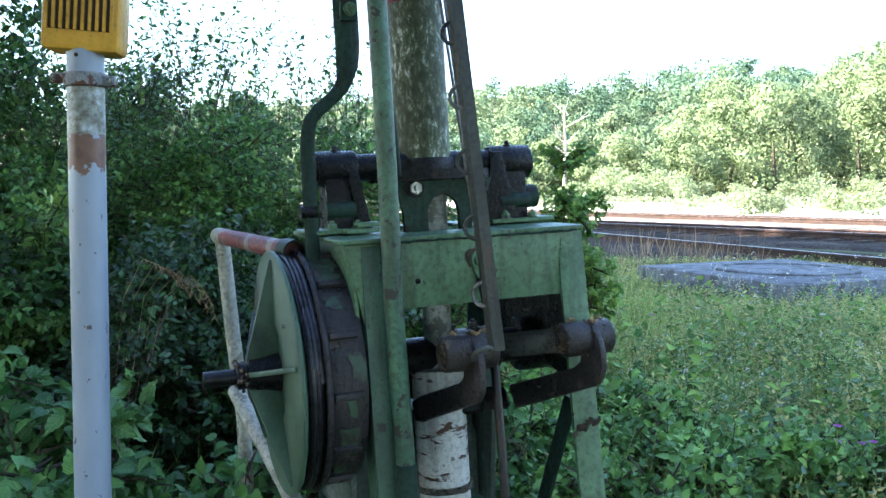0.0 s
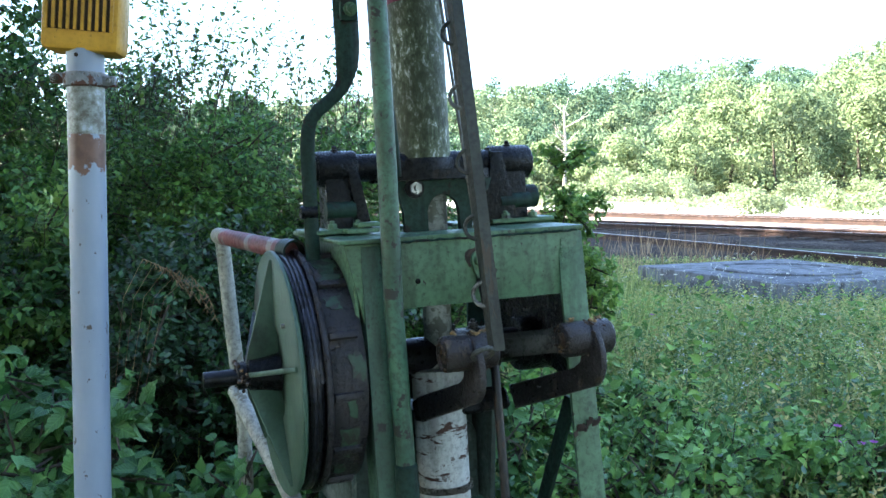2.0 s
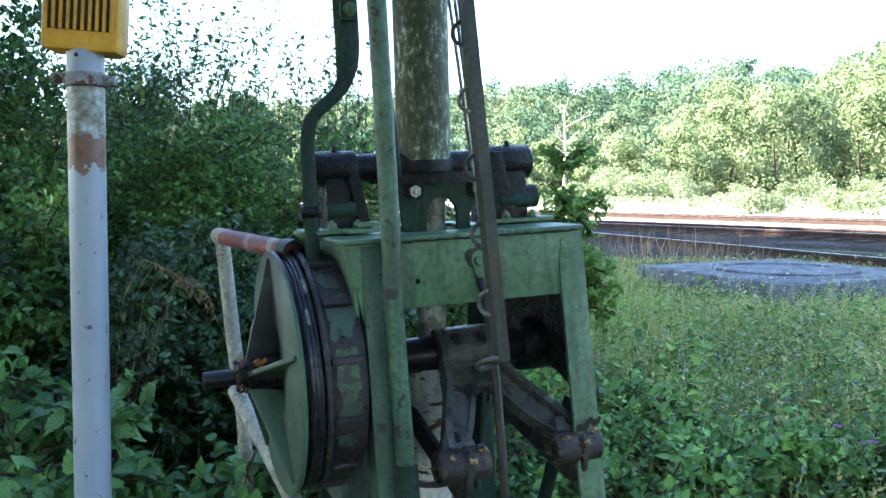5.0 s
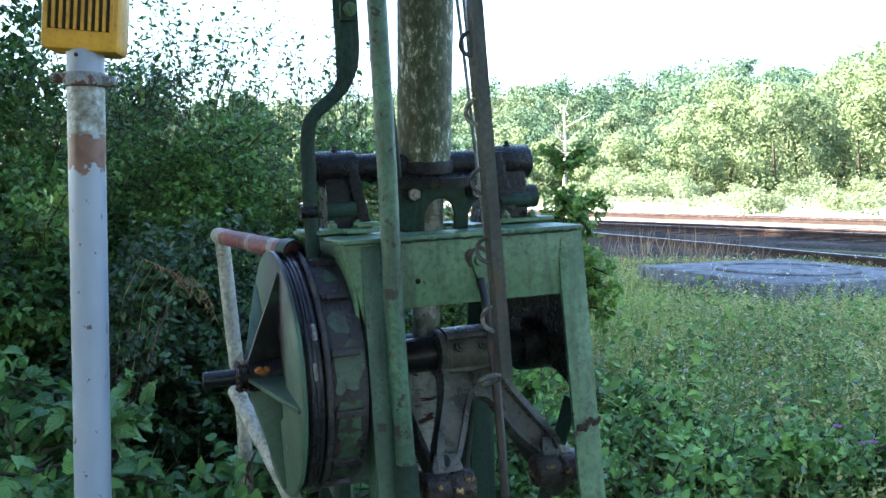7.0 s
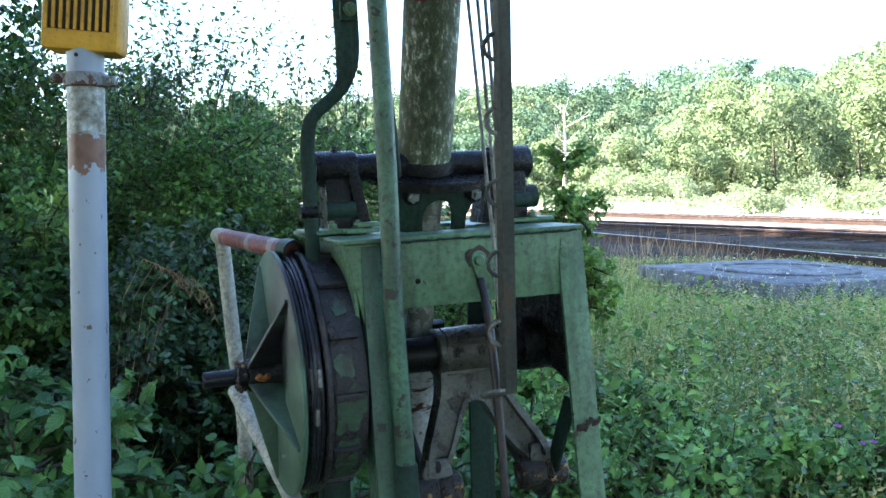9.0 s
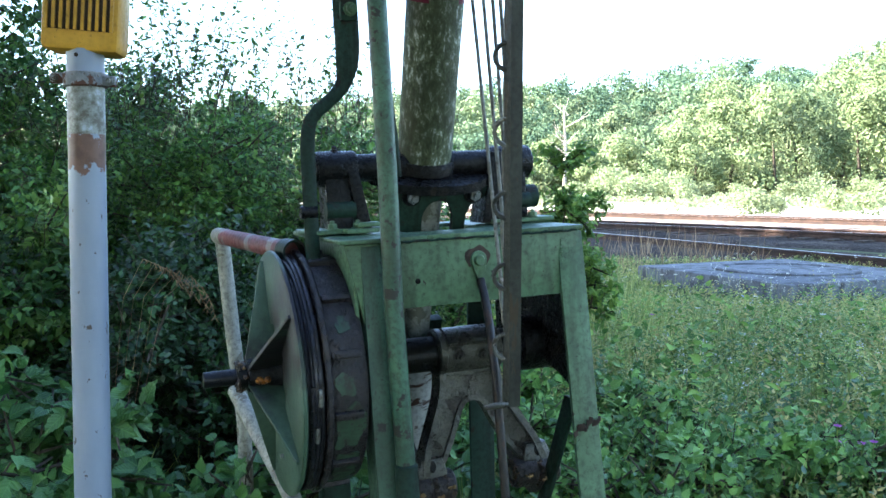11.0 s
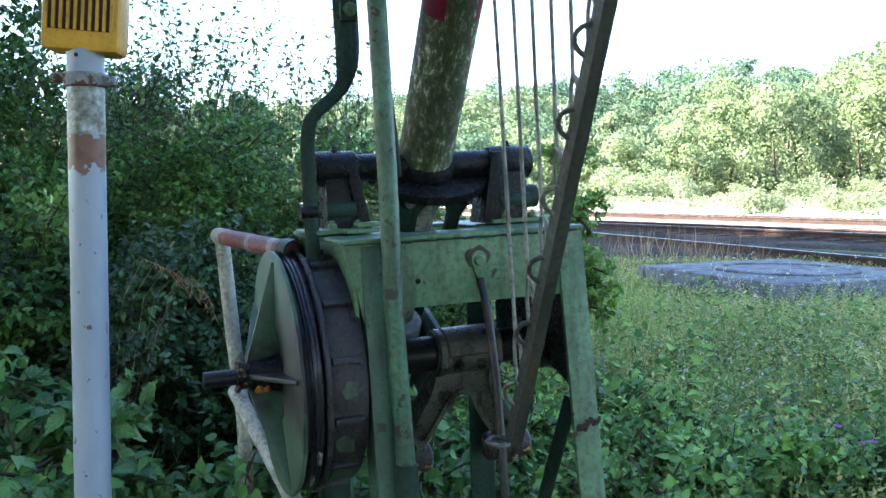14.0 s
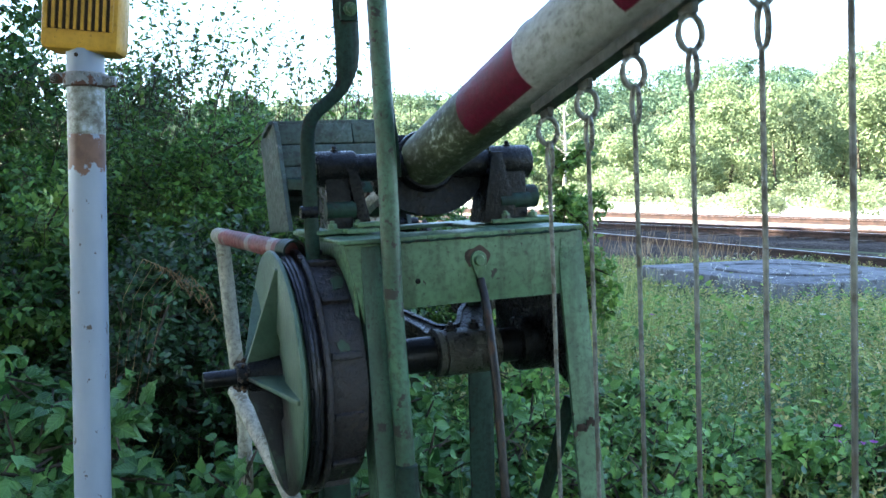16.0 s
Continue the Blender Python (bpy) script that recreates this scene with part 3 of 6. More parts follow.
    bolt(bm, L(-0.166, 0.068, 0.315), L(0, 1, 0), 0.011, 0.012)
    part("bar_bolt", bm, M_GREEN, bar)
    bm = fresh()
    cyl(bm, L(-0.285, 0.05, -0.085), L(-0.252, 0.05, -0.085), 0.013, seg=12)
    part("bar_pin", bm, M_BLACK, bar)
    # guide rod with its flattened eye, bolted to the front plate
    bm = fresh()
    eye = [L(0.030 + 0.017 * math.sin(a), VF + 0.004, -0.192 + 0.019 * math.cos(a)) for a in [i * math.pi / 10 for i in range(-8, 9)]]
    prism(bm, eye + [L(0.037, VF + 0.004, -0.235), L(0.026, VF + 0.004, -0.235)], L(0, 0.008, 0), 0.002)
    rod = part("guide_eye", bm, M_GREEN, st)
    bm = fresh()
    sweep(bm, [L(0.0315, VF + 0.010, -0.23), L(0.031, VF + 0.028, -0.26), L(0.024, 0.262, -0.31), L(0.0165, 0.300, -0.41), L(0.010, 0.335, -0.60), L(0.004, 0.37, -0.85), L(0.0, 0.40, GROUND - 0.03)], 0.0085, 12)
    part("guide_rod", bm, M_ROD, st, "dark worn steel guide rod")
    bm = fresh()
    cyl(bm, L(0.030, VF + 0.012, -0.192), L(0.030, VF + 0.018, -0.192), 0.012, 0.009, seg=16)
    part("guide_rivet", bm, M_GREEN, st)
    bm = fresh()
    prism(bm, [L(0.030 + (0.026 + 0.004 * math.sin(a * 3)) * math.cos(a), VF + 0.0032, -0.190 + (0.026 + 0.003 * math.cos(a * 5)) * math.sin(a)) for a in [i * math.pi / 12 for i in range(-2, 15)]], L(0, 0.0008, 0))
    part("rust_patch", bm, M_RUST, st, "bare rust where the paint has flaked")
    return st


def build_boom():
    bo = thing("barrier_boom", BASE, "lichen-stained barrier boom with red bands and a counterweight", "barrier boom")
    bm = fresh()
    lathe(bm, L(0.004, -0.010, -0.01), L(0.004, -0.010, 1), [(0.0, 0.058), (0.30, 0.059), (0.60, 0.060), (0.605, 0.0625), (0.615, 0.0625), (0.62, 0.060), (3.6, 0.049), (3.605, 0.044)], 48)
    part("tube", bm, M_BOOM, bo, "lichen-stained white tube with red bands")
    bm = fresh()
    cyl(bm, L(-0.242, 0, 0), L(0.249, 0, 0), 0.029, seg=28)
    part("axle", bm, M_BLACK, bo, "black greased steel axle")
    # socket collar and crescent flange
    bm = fresh()
    lathe(bm, L(0.004, -0.010, -0.012), L(0.004, -0.010, 1), [(0, 0.0583), (0, 0.067), (0.018, 0.067), (0.026, 0.064), (0.026, 0.0583), (0, 0.0583)], 40)
    part("collar", bm, M_BLACK, bo)
    bm = fresh()
    out = [L(-0.125, 0.0, 0)] + [L(0.012 + 0.128 * math.cos(a), 0.094 * math.sin(a) + 0.012, 0) for a in [math.pi - i * math.pi / 24 for i in range(25)]] + [L(0.14, -0.01, 0), L(0.08, -0.075, 0), L(-0.07, -0.075, 0)]
    prism(bm, [p + L(0, 0, -0.014) for p in out], (0, 0, -0.020), 0.004)
    part("flange", bm, M_BLACK, bo)
    bm = fresh()
    prism(bm, [L(-0.085, 0.052, -0.034), L(0.135, 0.052, -0.034), L(0.125, 0.052, -0.060), L(0.095, 0.052, -0.075), L(0.083, 0.052, -0.10), L(0.080, 0.052, -0.26), L(0.056, 0.052, -0.26)]
          + [L(0.020 + 0.036 * math.cos(a), 0.052, -0.098 + 0.036 * math.sin(a)) for a in [i * math.pi / 10 for i in range(11)]]
          + [L(-0.016, 0.052, -0.26), L(-0.066, 0.052, -0.26), L(-0.066, 0.052, -0.10), L(-0.075, 0.052, -0.07)], L(0, -0.016, 0), 0.002)
    part("web", bm, M_GREEN_DARK, bo)
    for u in (-0.044, 0.098):
        bm = fresh()
        cyl(bm, L(u, 0.04, -0.050), L(u, 0.058, -0.050), 0.021, seg=20)
        part("bolt_boss", bm, M_BLACK, bo)
        bm = fresh()
        bolt(bm, L(u, 0.058, -0.050), L(0, 1, 0), 0.0130, 0.010, False)
        part("bolt", bm, M_BOLT, bo, "bright hexagon bolt")
    # tail and counterweight
    bm = fresh()
    cyl(bm, L(0.020, -0.01, 0.0), L(0.012, -0.012, -0.47), 0.031, seg=24)
    part("tail_pipe", bm, M_TAIL, bo)
    bm = fresh()
    lathe(bm, L(0.003, 0, -0.44), L(0.003, 0, -2), [(0, 0.03), (0.0, 0.057), (0.52, 0.057), (0.525, 0.05)], 36)
    part("sleeve", bm, M_WHITE, bo, "white sleeve with brown scrapes")
    for z0, z1, r in ((-0.690, -0.703, 0.0635),):
        bm = fresh()
        lathe(bm, L(0.003, 0, z0), L(0.003, 0, z1), [(0, 0.0575), (0, r), (abs(z1 - z0), r), (abs(z1 - z0), 0.0575), (0, 0.0575)], 36)
        part("band", bm, M_CRANK, bo)
    bm = fresh()
    box(bm, L(-0.05, -0.283, -0.62), (0.33, 0.012, 0.12), None, 0.003)
    cw = part("weight_strap", bm, M_WEIGHT, bo, "grey-green counterweight with flaking paint")
    for u in (-0.205, 0.118):
        bm = fresh()
        prism(bm, [L(u, 0.03, -0.49), L(u, -0.02, -0.50), L(u, -0.245, -0.530), L(u, -0.280, -0.545), L(u, -0.291, -0.575), L(u, -0.291, -0.76), L(u, -0.02, -0.76)], L(0.012, 0, 0), 0.002)
        part("side_plate", bm, M_WEIGHT, cw)
    # cast front of the weight with its rounded shoulder
    bm = fresh()
    prism(bm, [L(-0.200, -0.066, -0.76), L(-0.200, -0.066, -0.60), L(-0.180, -0.066, -0.578), L(0.078, -0.066, -0.578)] + [L(0.078 + 0.036 * math.sin(a), -0.066, -0.614 + 0.036 * math.cos(a)) for a in [radians(15 * k) for k in range(1, 7)]] + [L(0.114, -0.066, -0.76)], L(0, -0.018, 0), 0.006)
    part("weight_front", bm, M_WEIGHT, cw)
    row = 0
    for n0, n1 in ((-0.275, -0.219), (-0.216, -0.158), (-0.155, -0.09)):
        for ua, ub in ((-0.192, -0.10), (-0.098, 0.010), (0.012, 0.116)) if row % 2 == 0 else ((-0.192, -0.045), (-0.043, 0.116)):
            bm = fresh()
            box(bm, L((ua + ub) / 2, (n0 + n1) / 2, -0.655), (ub - ua, n1 - n0, 0.22 + random.uniform(-0.006, 0.006)), None, 0.004)
            part("weight_block", bm, M_WEIGHT, cw)
        row += 1
    bm = fresh()
    prism(bm, [L(-0.08, -0.04, -0.40), L(0.09, -0.04, -0.40), L(0.11, -0.09, -0.52), L(-0.2, -0.09, -0.52)], L(0, -0.03, 0), 0.003)
    part("tail_bracket", bm, M_GREEN_DARK, bo)
    # eyes under the boom for the hangers
    for i in range(22):
        s = 0.569 + 0.1255 * i
        bm = fresh()
        prism(bm, [L(-0.005, 0.045, s - 0.02), L(-0.005, 0.045, s + 0.02), L(-0.005, 0.083, s + 0.012), L(-0.005, 0.083, s - 0.012)], L(0.010, 0, 0), 0.001)
        part("eye_lug", bm, M_RAIL, bo)
    bm = fresh()
    prism(bm, [L(-0.014, 0.054, 0.545), L(0.014, 0.054, 0.545), L(0.014, 0.070, 0.545), L(-0.014, 0.070, 0.545)], L(0, 0, 2.75), 0.002)
    part("hanger_bar", bm, M_RAIL, bo)
    return bo


def build_drum():
    """The winch drum; its own origin lies on the shaft."""
    dr = thing("winch_drum", BASE @ Matrix.Translation((0, 0, SHAFT_Z)), "green winch drum with wound steel rope and an oily ribbed rim", "winch drum")
    R = 0.25
    bm = fresh()
    lathe(bm, L(-0.345, 0, 0), L(0, 0, 0), [(0, 0.10), (0, R - 0.004), (0.003, R), (0.009, R), (0.012, R - 0.004), (0.012, 0.215), (0.030, 0.215), (0.030, 0.10), (0, 0.10)], 72)
    part("flange", bm, M_DISC, dr)
    bm = fresh()
    lathe(bm, L(-0.315, 0, 0), L(0, 0, 0), [(0, 0.215), (0.018, 0.215), (0.018, R - 0.003), (0.021, R), (0.027, R), (0.030, R - 0.003), (0.030, 0.10), (0, 0.10), (0, 0.215)], 72)
    part("flange", bm, M_RIM, dr)
    bm = fresh()
    lathe(bm, L(-0.3005, 0, 0), L(0, 0, 0), [(0.016, 0.10), (0.016, 0.232), (0.021, 0.2345), (0.078, 0.2345), (0.086, 0.231), (0.090, 0.22), (0.090, 0.10), (0.016, 0.10)], 72)
    rim = part("rim", bm, M_RIM, dr, "oily black rim with green paint remains")
    for i in range(13):
        a = 2 * math.pi * (i + 0.35) / 13
        bm = fresh()
        rot = Matrix.Rotation(a, 3, "X")
        box(bm, rot @ Vector((-0.2535, 0, 0.2365)), (0.056, 0.015, 0.017), rot, 0.003)
        part("rim_lug", bm, M_RIM, rim)
    # flakes of old green paint left on the rim: angle, middle along the axle, half length, half width
    rnd = random.Random(21)
    for deg, uc, hu, ha in ((56, -0.252, 0.026, 5.0), (42, -0.258, 0.022, 3.5), (10, -0.232, 0.017, 6.5), (-9, -0.246, 0.010, 4.5), (-27, -0.250, 0.024, 8.5), (-46, -0.262, 0.014, 4.0), (74, -0.252, 0.029, 12.0), (101, -0.250, 0.029, 13.0), (122, -0.258, 0.018, 6.0), (150, -0.250, 0.018, 4.0), (-75, -0.240, 0.012, 5.0), (-110, -0.255, 0.012, 4.0)):
        bm = fresh()
        rim_pts = []
        for k in range(22):
            a = 2 * math.pi * k / 22
            w = 0.9 + 0.16 * math.sin(2 * a + deg) + 0.12 * math.sin(5 * a + 2 * deg) + rnd.uniform(-0.08, 0.08)
            rim_pts.append((uc + hu * w * math.copysign(abs(math.cos(a)) ** 0.6, math.cos(a)), radians(deg + ha * w * math.copysign(abs(math.sin(a)) ** 0.6, math.sin(a)))))
        lo = [bm.verts.new((u, -0.2342 * math.cos(a), 0.2342 * math.sin(a))) for u, a in rim_pts]
        hi = [bm.verts.new((u, -0.2362 * math.cos(a), 0.2362 * math.sin(a))) for u, a in rim_pts]
        mid = bm.verts.new((uc, -0.2364 * math.cos(radians(deg)), 0.2364 * math.sin(radians(deg))))
        for k in range(22):
            j = (k + 1) % 22
            bm.faces.new((lo[k], lo[j], hi[j], hi[k]))
            bm.faces.new((hi[k], hi[j], mid))
        part("paint_flake", bm, M_FLAKE, rim, "flaking remains of green paint")
    # wound rope
    bm = fresh()
    pts = []
    for i in range(3 * 64):
        a = 2 * math.pi * i / 64
        pts.append(Vector((-0.326 + 0.0080 * i / 64 * 1.15, (0.2275 + 0.001 * math.sin(5 * a)) * math.cos(a), (0.2275 + 0.001 * math.sin(5 * a)) * math.sin(a))))
    sweep(bm, pts, 0.0056, 8, side=Vector((1, 0, 0)))
    part("rope", bm, M_ROPE, dr, "wound dark steel rope")
    bm = fresh()
    pts = [Vector((-0.3215 + 0.0083 * i / 64, 0.2385 * math.cos(2 * math.pi * i / 64 + 1), 0.2385 * math.sin(2 * math.pi * i / 64 + 1))) for i in range(150)]
    sweep(bm, pts, 0.0050, 8, side=Vector((1, 0, 0)))
    part("rope", bm, M_ROPE, dr)
    for a, x in ((-118, -0.309), (-101, -0.316)):
        d = Vector((0, -math.cos(radians(a)), -math.sin(radians(a))))
        bm = fresh()
        box(bm, Vector((x, 0, 0)) + d * 0.243, (0.009, 0.012, 0.034), Matrix.Rotation(radians(a + 0), 3, "X"), 0.003)
        part("rope_clip", bm, M_HANGER, dr, "pale metal rope clip")
    # dished web with five gussets and the hub
    bm = fresh()
    lathe(bm, L(-0.338, 0, 0), L(0, 0, 0), [(0.0, 0.035), (0.0, 0.238)], 60)
    part("web_disc", bm, M_DISC, dr, "green web disc with grease stains")
    for i in range(5):
        a = radians(-12 + 72 * i)
        d = Vector((0, -math.cos(a), -math.sin(a)))
        w = Vector((1, 0, 0)).cross(d) * 0.010
        bm = fresh()
        prism(bm, [Vector((-0.405, 0, 0)) + d * 0.028 - w / 2, Vector((-0.350, 0, 0)) + d * 0.236 - w / 2, Vector((-0.337, 0, 0)) + d * 0.236 - w / 2, Vector((-0.337, 0, 0)) + d * 0.028 - w / 2], w, 0.002)
        part("gusset", bm, M_DISC, dr)
    bm = fresh()
    lathe(bm, L(-0.425, 0, 0), L(0, 0, 0), [(0, 0.016), (0, 0.024), (0.003, 0.027), (0.020, 0.027), (0.024, 0.034), (0.05, 0.036), (0.09, 0.044), (0.09, 0.016), (0, 0.016)], 28)
    hub = part("hub", bm, M_BLACK, dr, "black greasy hub")
    bm = fresh()
    for k in range(26):
        a, rr = random.uniform(0, 6.28), random.uniform(0.026, 0.031)
        x = random.uniform(-0.425, -0.405)
        bmesh.ops.create_icosphere(bm, subdivisions=1, radius=random.uniform(0.003, 0.007), matrix=Matrix.Translation((x, rr * math.cos(a), rr * math.sin(a))))
    part("grease", bm, M_GREASE, hub)["kind"] = "stuff"
    bm = fresh()
    for k in range(7):
        bmesh.ops.create_icosphere(bm, subdivisions=2, radius=random.uniform(0.004, 0.008), matrix=Matrix.Translation((-0.378 + random.uniform(-0.012, 0.012), 0.0125 + random.uniform(-0.006, 0.006), 0.038 + random.uniform(-0.005, 0.005))))
    part("grease_clot", bm, M_ORANGE, hub, "lump of orange grease")
    bm = fresh()
    lathe(bm, L(-0.490, 0, 0), L(0, 0, 0), [(0, 0.0), (0.0, 0.0145), (0.002, 0.0165), (0.10, 0.0165), (0.10, 0.0)], 24)
    part("crank_stub", bm, M_SHAFT, dr, "bare steel stub for the crank handle")
    bm = fresh()
    d = Vector((0, -math.cos(radians(-42)), -math.sin(radians(-42))))
    cyl(bm, Vector((-0.352, 0, 0)) + d * 0.17, Vector((-0.338, 0, 0)) + d * 0.17, 0.005, seg=10)
    part("web_pin", bm, M_BOLT, dr)
    return dr


def build_crank():
    """Shaft, clamp and forked crank; built with the crank pointing to the front."""
    cr = thing("forked_crank", BASE @ Matrix.Translation((0, 0, SHAFT_Z)), "greasy cast-iron forked crank on a steel shaft", "crank")
    bm = fresh()
    cyl(bm, L(-0.30, 0, 0), L(0.30, 0, 0), 0.0385, seg=32)
    part("shaft", bm, M_SHAFT, cr)
    bm = fresh()
    lathe(bm, L(0.0, 0, 0), L(1, 0, 0), [(0, 0.0385), (0, 0.048), (0.004, 0.053), (0.016, 0.053), (0.020, 0.0475), (0.132, 0.0475), (0.136, 0.051), (0.146, 0.051), (0.150, 0.047), (0.150, 0.0385), (0, 0.0385)], 32)
    part("clamp", bm, M_CRANK, cr)
    # rounded cap on the back of the clamp, with its two bolted lugs
    bm = fresh()
    prism(bm, [L(0.022, -0.0535 * math.sin(a), 0.0535 * math.cos(a)) for a in [radians(22 + 136 * k / 16) for k in range(17)]] + [L(0.022, 0.0, -0.036), L(0.022, 0.0, 0.036)], (0.108, 0, 0), 0.003)
    part("clamp_cap", bm, M_CRANK, cr)
    for u in (0.045, 0.10):
        bm = fresh()
        bolt(bm, L(u, 0.0080, 0.0468), L(0, 0.17, 0.98), 0.0115, 0.010)
        part("clamp_bolt", bm, M_CRANK, cr)
        bm = fresh()
        bolt(bm, L(u, 0.0110, -0.0460), L(0, 0.24, -0.97), 0.0115, 0.010)
        part("clamp_bolt", bm, M_BLACK, cr)
    # one forged web in the shape of an A, with tall ribs outside and low rims inside the fork
    def strap(pts, w, z0, z1, bev=0.003):
        pts = [Vector(p) for p in pts]
        out_a, out_b = [], []
        for i, p in enumerate(pts):
            t = (pts[min(i + 1, len(pts) - 1)] - pts[max(i - 1, 0)]).normalized()
            side = Vector((-t.y, t.x)) * w / 2
            out_a.append(p + side)
            out_b.append(p - side)
        b = fresh()
        prism(b, [L(q.x, q.y, z0) for q in out_a + out_b[::-1]], (0, 0, z1 - z0), bev)
        return b

    def eased(pts):
        """Rounds a bent line by cutting its corners."""
        pts = [Vector(p) for p in pts]
        for _ in range(2):
            cut = [pts[0]]
            for a, b in zip(pts, pts[1:]):
                cut += [a.lerp(b, 0.25), a.lerp(b, 0.75)]
            pts = cut + [pts[-1]]
        return pts

    arch = [(0.081 + 0.034 * math.cos(a), 0.140 - 0.034 * math.sin(a)) for a in [i * math.pi / 10 for i in range(11)]]
    bm = fresh()
    prism(bm, [L(u, v, -0.010) for u, v in [(0.008, 0.030), (0.142, 0.030), (0.150, 0.085), (0.192, 0.170), (0.240, 0.255), (0.196, 0.255)] + arch + [(-0.008, 0.255), (-0.050, 0.255), (-0.022, 0.165), (0.004, 0.100)]], (0, 0, 0.016), 0.003)
    web = part("web", bm, M_CRANK, cr)
    for line_pts in ([(0.012, 0.022), (0.010, 0.085), (-0.014, 0.150), (-0.040, 0.215), (-0.046, 0.262)], [(0.138, 0.022), (0.144, 0.085), (0.180, 0.150), (0.222, 0.215), (0.238, 0.262)]):
        part("outer_rib", strap(eased(line_pts), 0.015, -0.026, 0.026, 0.004), M_CRANK, web)
    part("fork_rim", strap(eased([(-0.012, 0.258), (0.018, 0.205)] + arch[::-1][1:-1] + [(0.150, 0.205), (0.200, 0.258)]), 0.011, -0.016, 0.014), M_CRANK, web)
    part("hub_rim", strap([(0.010, 0.046), (0.075, 0.049), (0.140, 0.046)], 0.010, -0.016, 0.016), M_CRANK, web)
    bm = fresh()
    for k in range(7):
        box(bm, L(0.038 + 0.009 * k, 0.096, 0.0068), (0.006, 0.010 + 0.002 * (k % 3), 0.002), None, 0.0006)
    part("cast_mark", bm, M_CRANK, web)
    for u1 in (-0.030, 0.222):
        # end block with its oval hole, between arm and boss
        bm = fresh()
        lo, hi = ((-0.024, 0.026), (-0.030, 0.030)) if u1 < 0 else ((-0.026, 0.024), (-0.030, 0.030))
        prism(bm, [L(u1 + lo[0], 0.222, -0.020), L(u1 + lo[1], 0.222, -0.020), L(u1 + hi[1] + 0.006, 0.252, -0.020), L(u1 + hi[1] + 0.004, CRANK_R, -0.020), L(u1 + hi[0] - 0.004, CRANK_R, -0.020), L(u1 + hi[0] - 0.006, 0.252, -0.020)], (0, 0, 0.044), 0.009)
        block = part("end_block", bm, M_CRANK, cr)
        bm = fresh()
        prism(bm, [L(u1 + 0.008 * math.cos(a), 0.240 + 0.013 * math.sin(a), 0.0238) for a in [k * math.pi / 10 for k in range(20)]], (0, 0, 0.0008))
        part("oil_hole", bm, M_BLACK, block, "dark oval oil hole")
        bm = fresh()
        h = 0.053
        lathe(bm, L(u1 - h, CRANK_R, 0), L(u1 + h, CRANK_R, 0), [(0, 0.010), (0.001, 0.024), (-0.002, 0.026), (-0.001, 0.031), (0.004, 0.0345), (0.047, 0.0345), (0.050, 0.031), (0.058, 0.031), (0.061, 0.0345), (2 * h - 0.006, 0.0345), (2 * h - 0.001, 0.030), (2 * h, 0.012)], 32)
        boss = part("pin_boss", bm, M_BOSS, cr, "dark greasy pin boss")
        bm = fresh()
        lathe(bm, L(u1 - h - 0.004, CRANK_R, 0), L(u1 - h + 0.004, CRANK_R, 0), [(0, 0.0), (0, 0.012), (0.002, 0.016), (0.008, 0.018)], 16)
        part("pin_end", bm, M_GREASE, boss)
        rnd = random.Random(7 + int(u1 * 100))
        bm = fresh()
        for k in range(70):
            a = rnd.uniform(0, 6.28)
            uu = u1 + rnd.choice((rnd.gauss(0.004, 0.004), rnd.gauss(0.004, 0.004), -h + 0.001, h * 0.55)) + rnd.uniform(-0.004, 0.004)
            rr = 0.0335 + rnd.uniform(0, 0.002)
            if abs(uu - u1) > h - 0.006:
                rr *= rnd.uniform(0.5, 0.95)
            m = Matrix.Translation(L(uu, CRANK_R + rr * math.cos(a), rr * math.sin(a))) @ Matrix.Rotation(a, 4, "X") @ Matrix.Rotation(rnd.uniform(0, 3), 4, "Z")
            bmesh.ops.create_icosphere(bm, subdivisions=1, radius=1, matrix=m @ Matrix.Diagonal((rnd.uniform(0.002, 0.006), rnd.uniform(0.002, 0.005), rnd.uniform(0.0015, 0.0035), 1)))
        part("grease", bm, M_GREASE, boss, "caked brown grease")["kind"] = "stuff"
        for uo, aa in ((0.036, 95), (-0.030, 84), (0.010, 60)):
            bm = fresh()
            q = L(u1 + uo, CRANK_R + 0.0355 * math.cos(radians(aa)), 0.0355 * math.sin(radians(aa)))
            for k in range(5):
                box(bm, q + Vector((rnd.uniform(-0.007, 0.007), rnd.uniform(-0.004, 0.004), rnd.uniform(0, 0.005))), (rnd.uniform(0.005, 0.011), rnd.uniform(0.003, 0.006), rnd.uniform(0.002, 0.005)), Matrix.Rotation(rnd.uniform(0, 3), 3, "Z") @ Matrix.Rotation(rnd.uniform(-0.9, 0.9), 3, "Y"), 0.0006)
            part("dry_crumb", bm, M_CRUMB, boss, "dry tan crumbs stuck in grease")
    return cr


LINK_LEN = 0.275


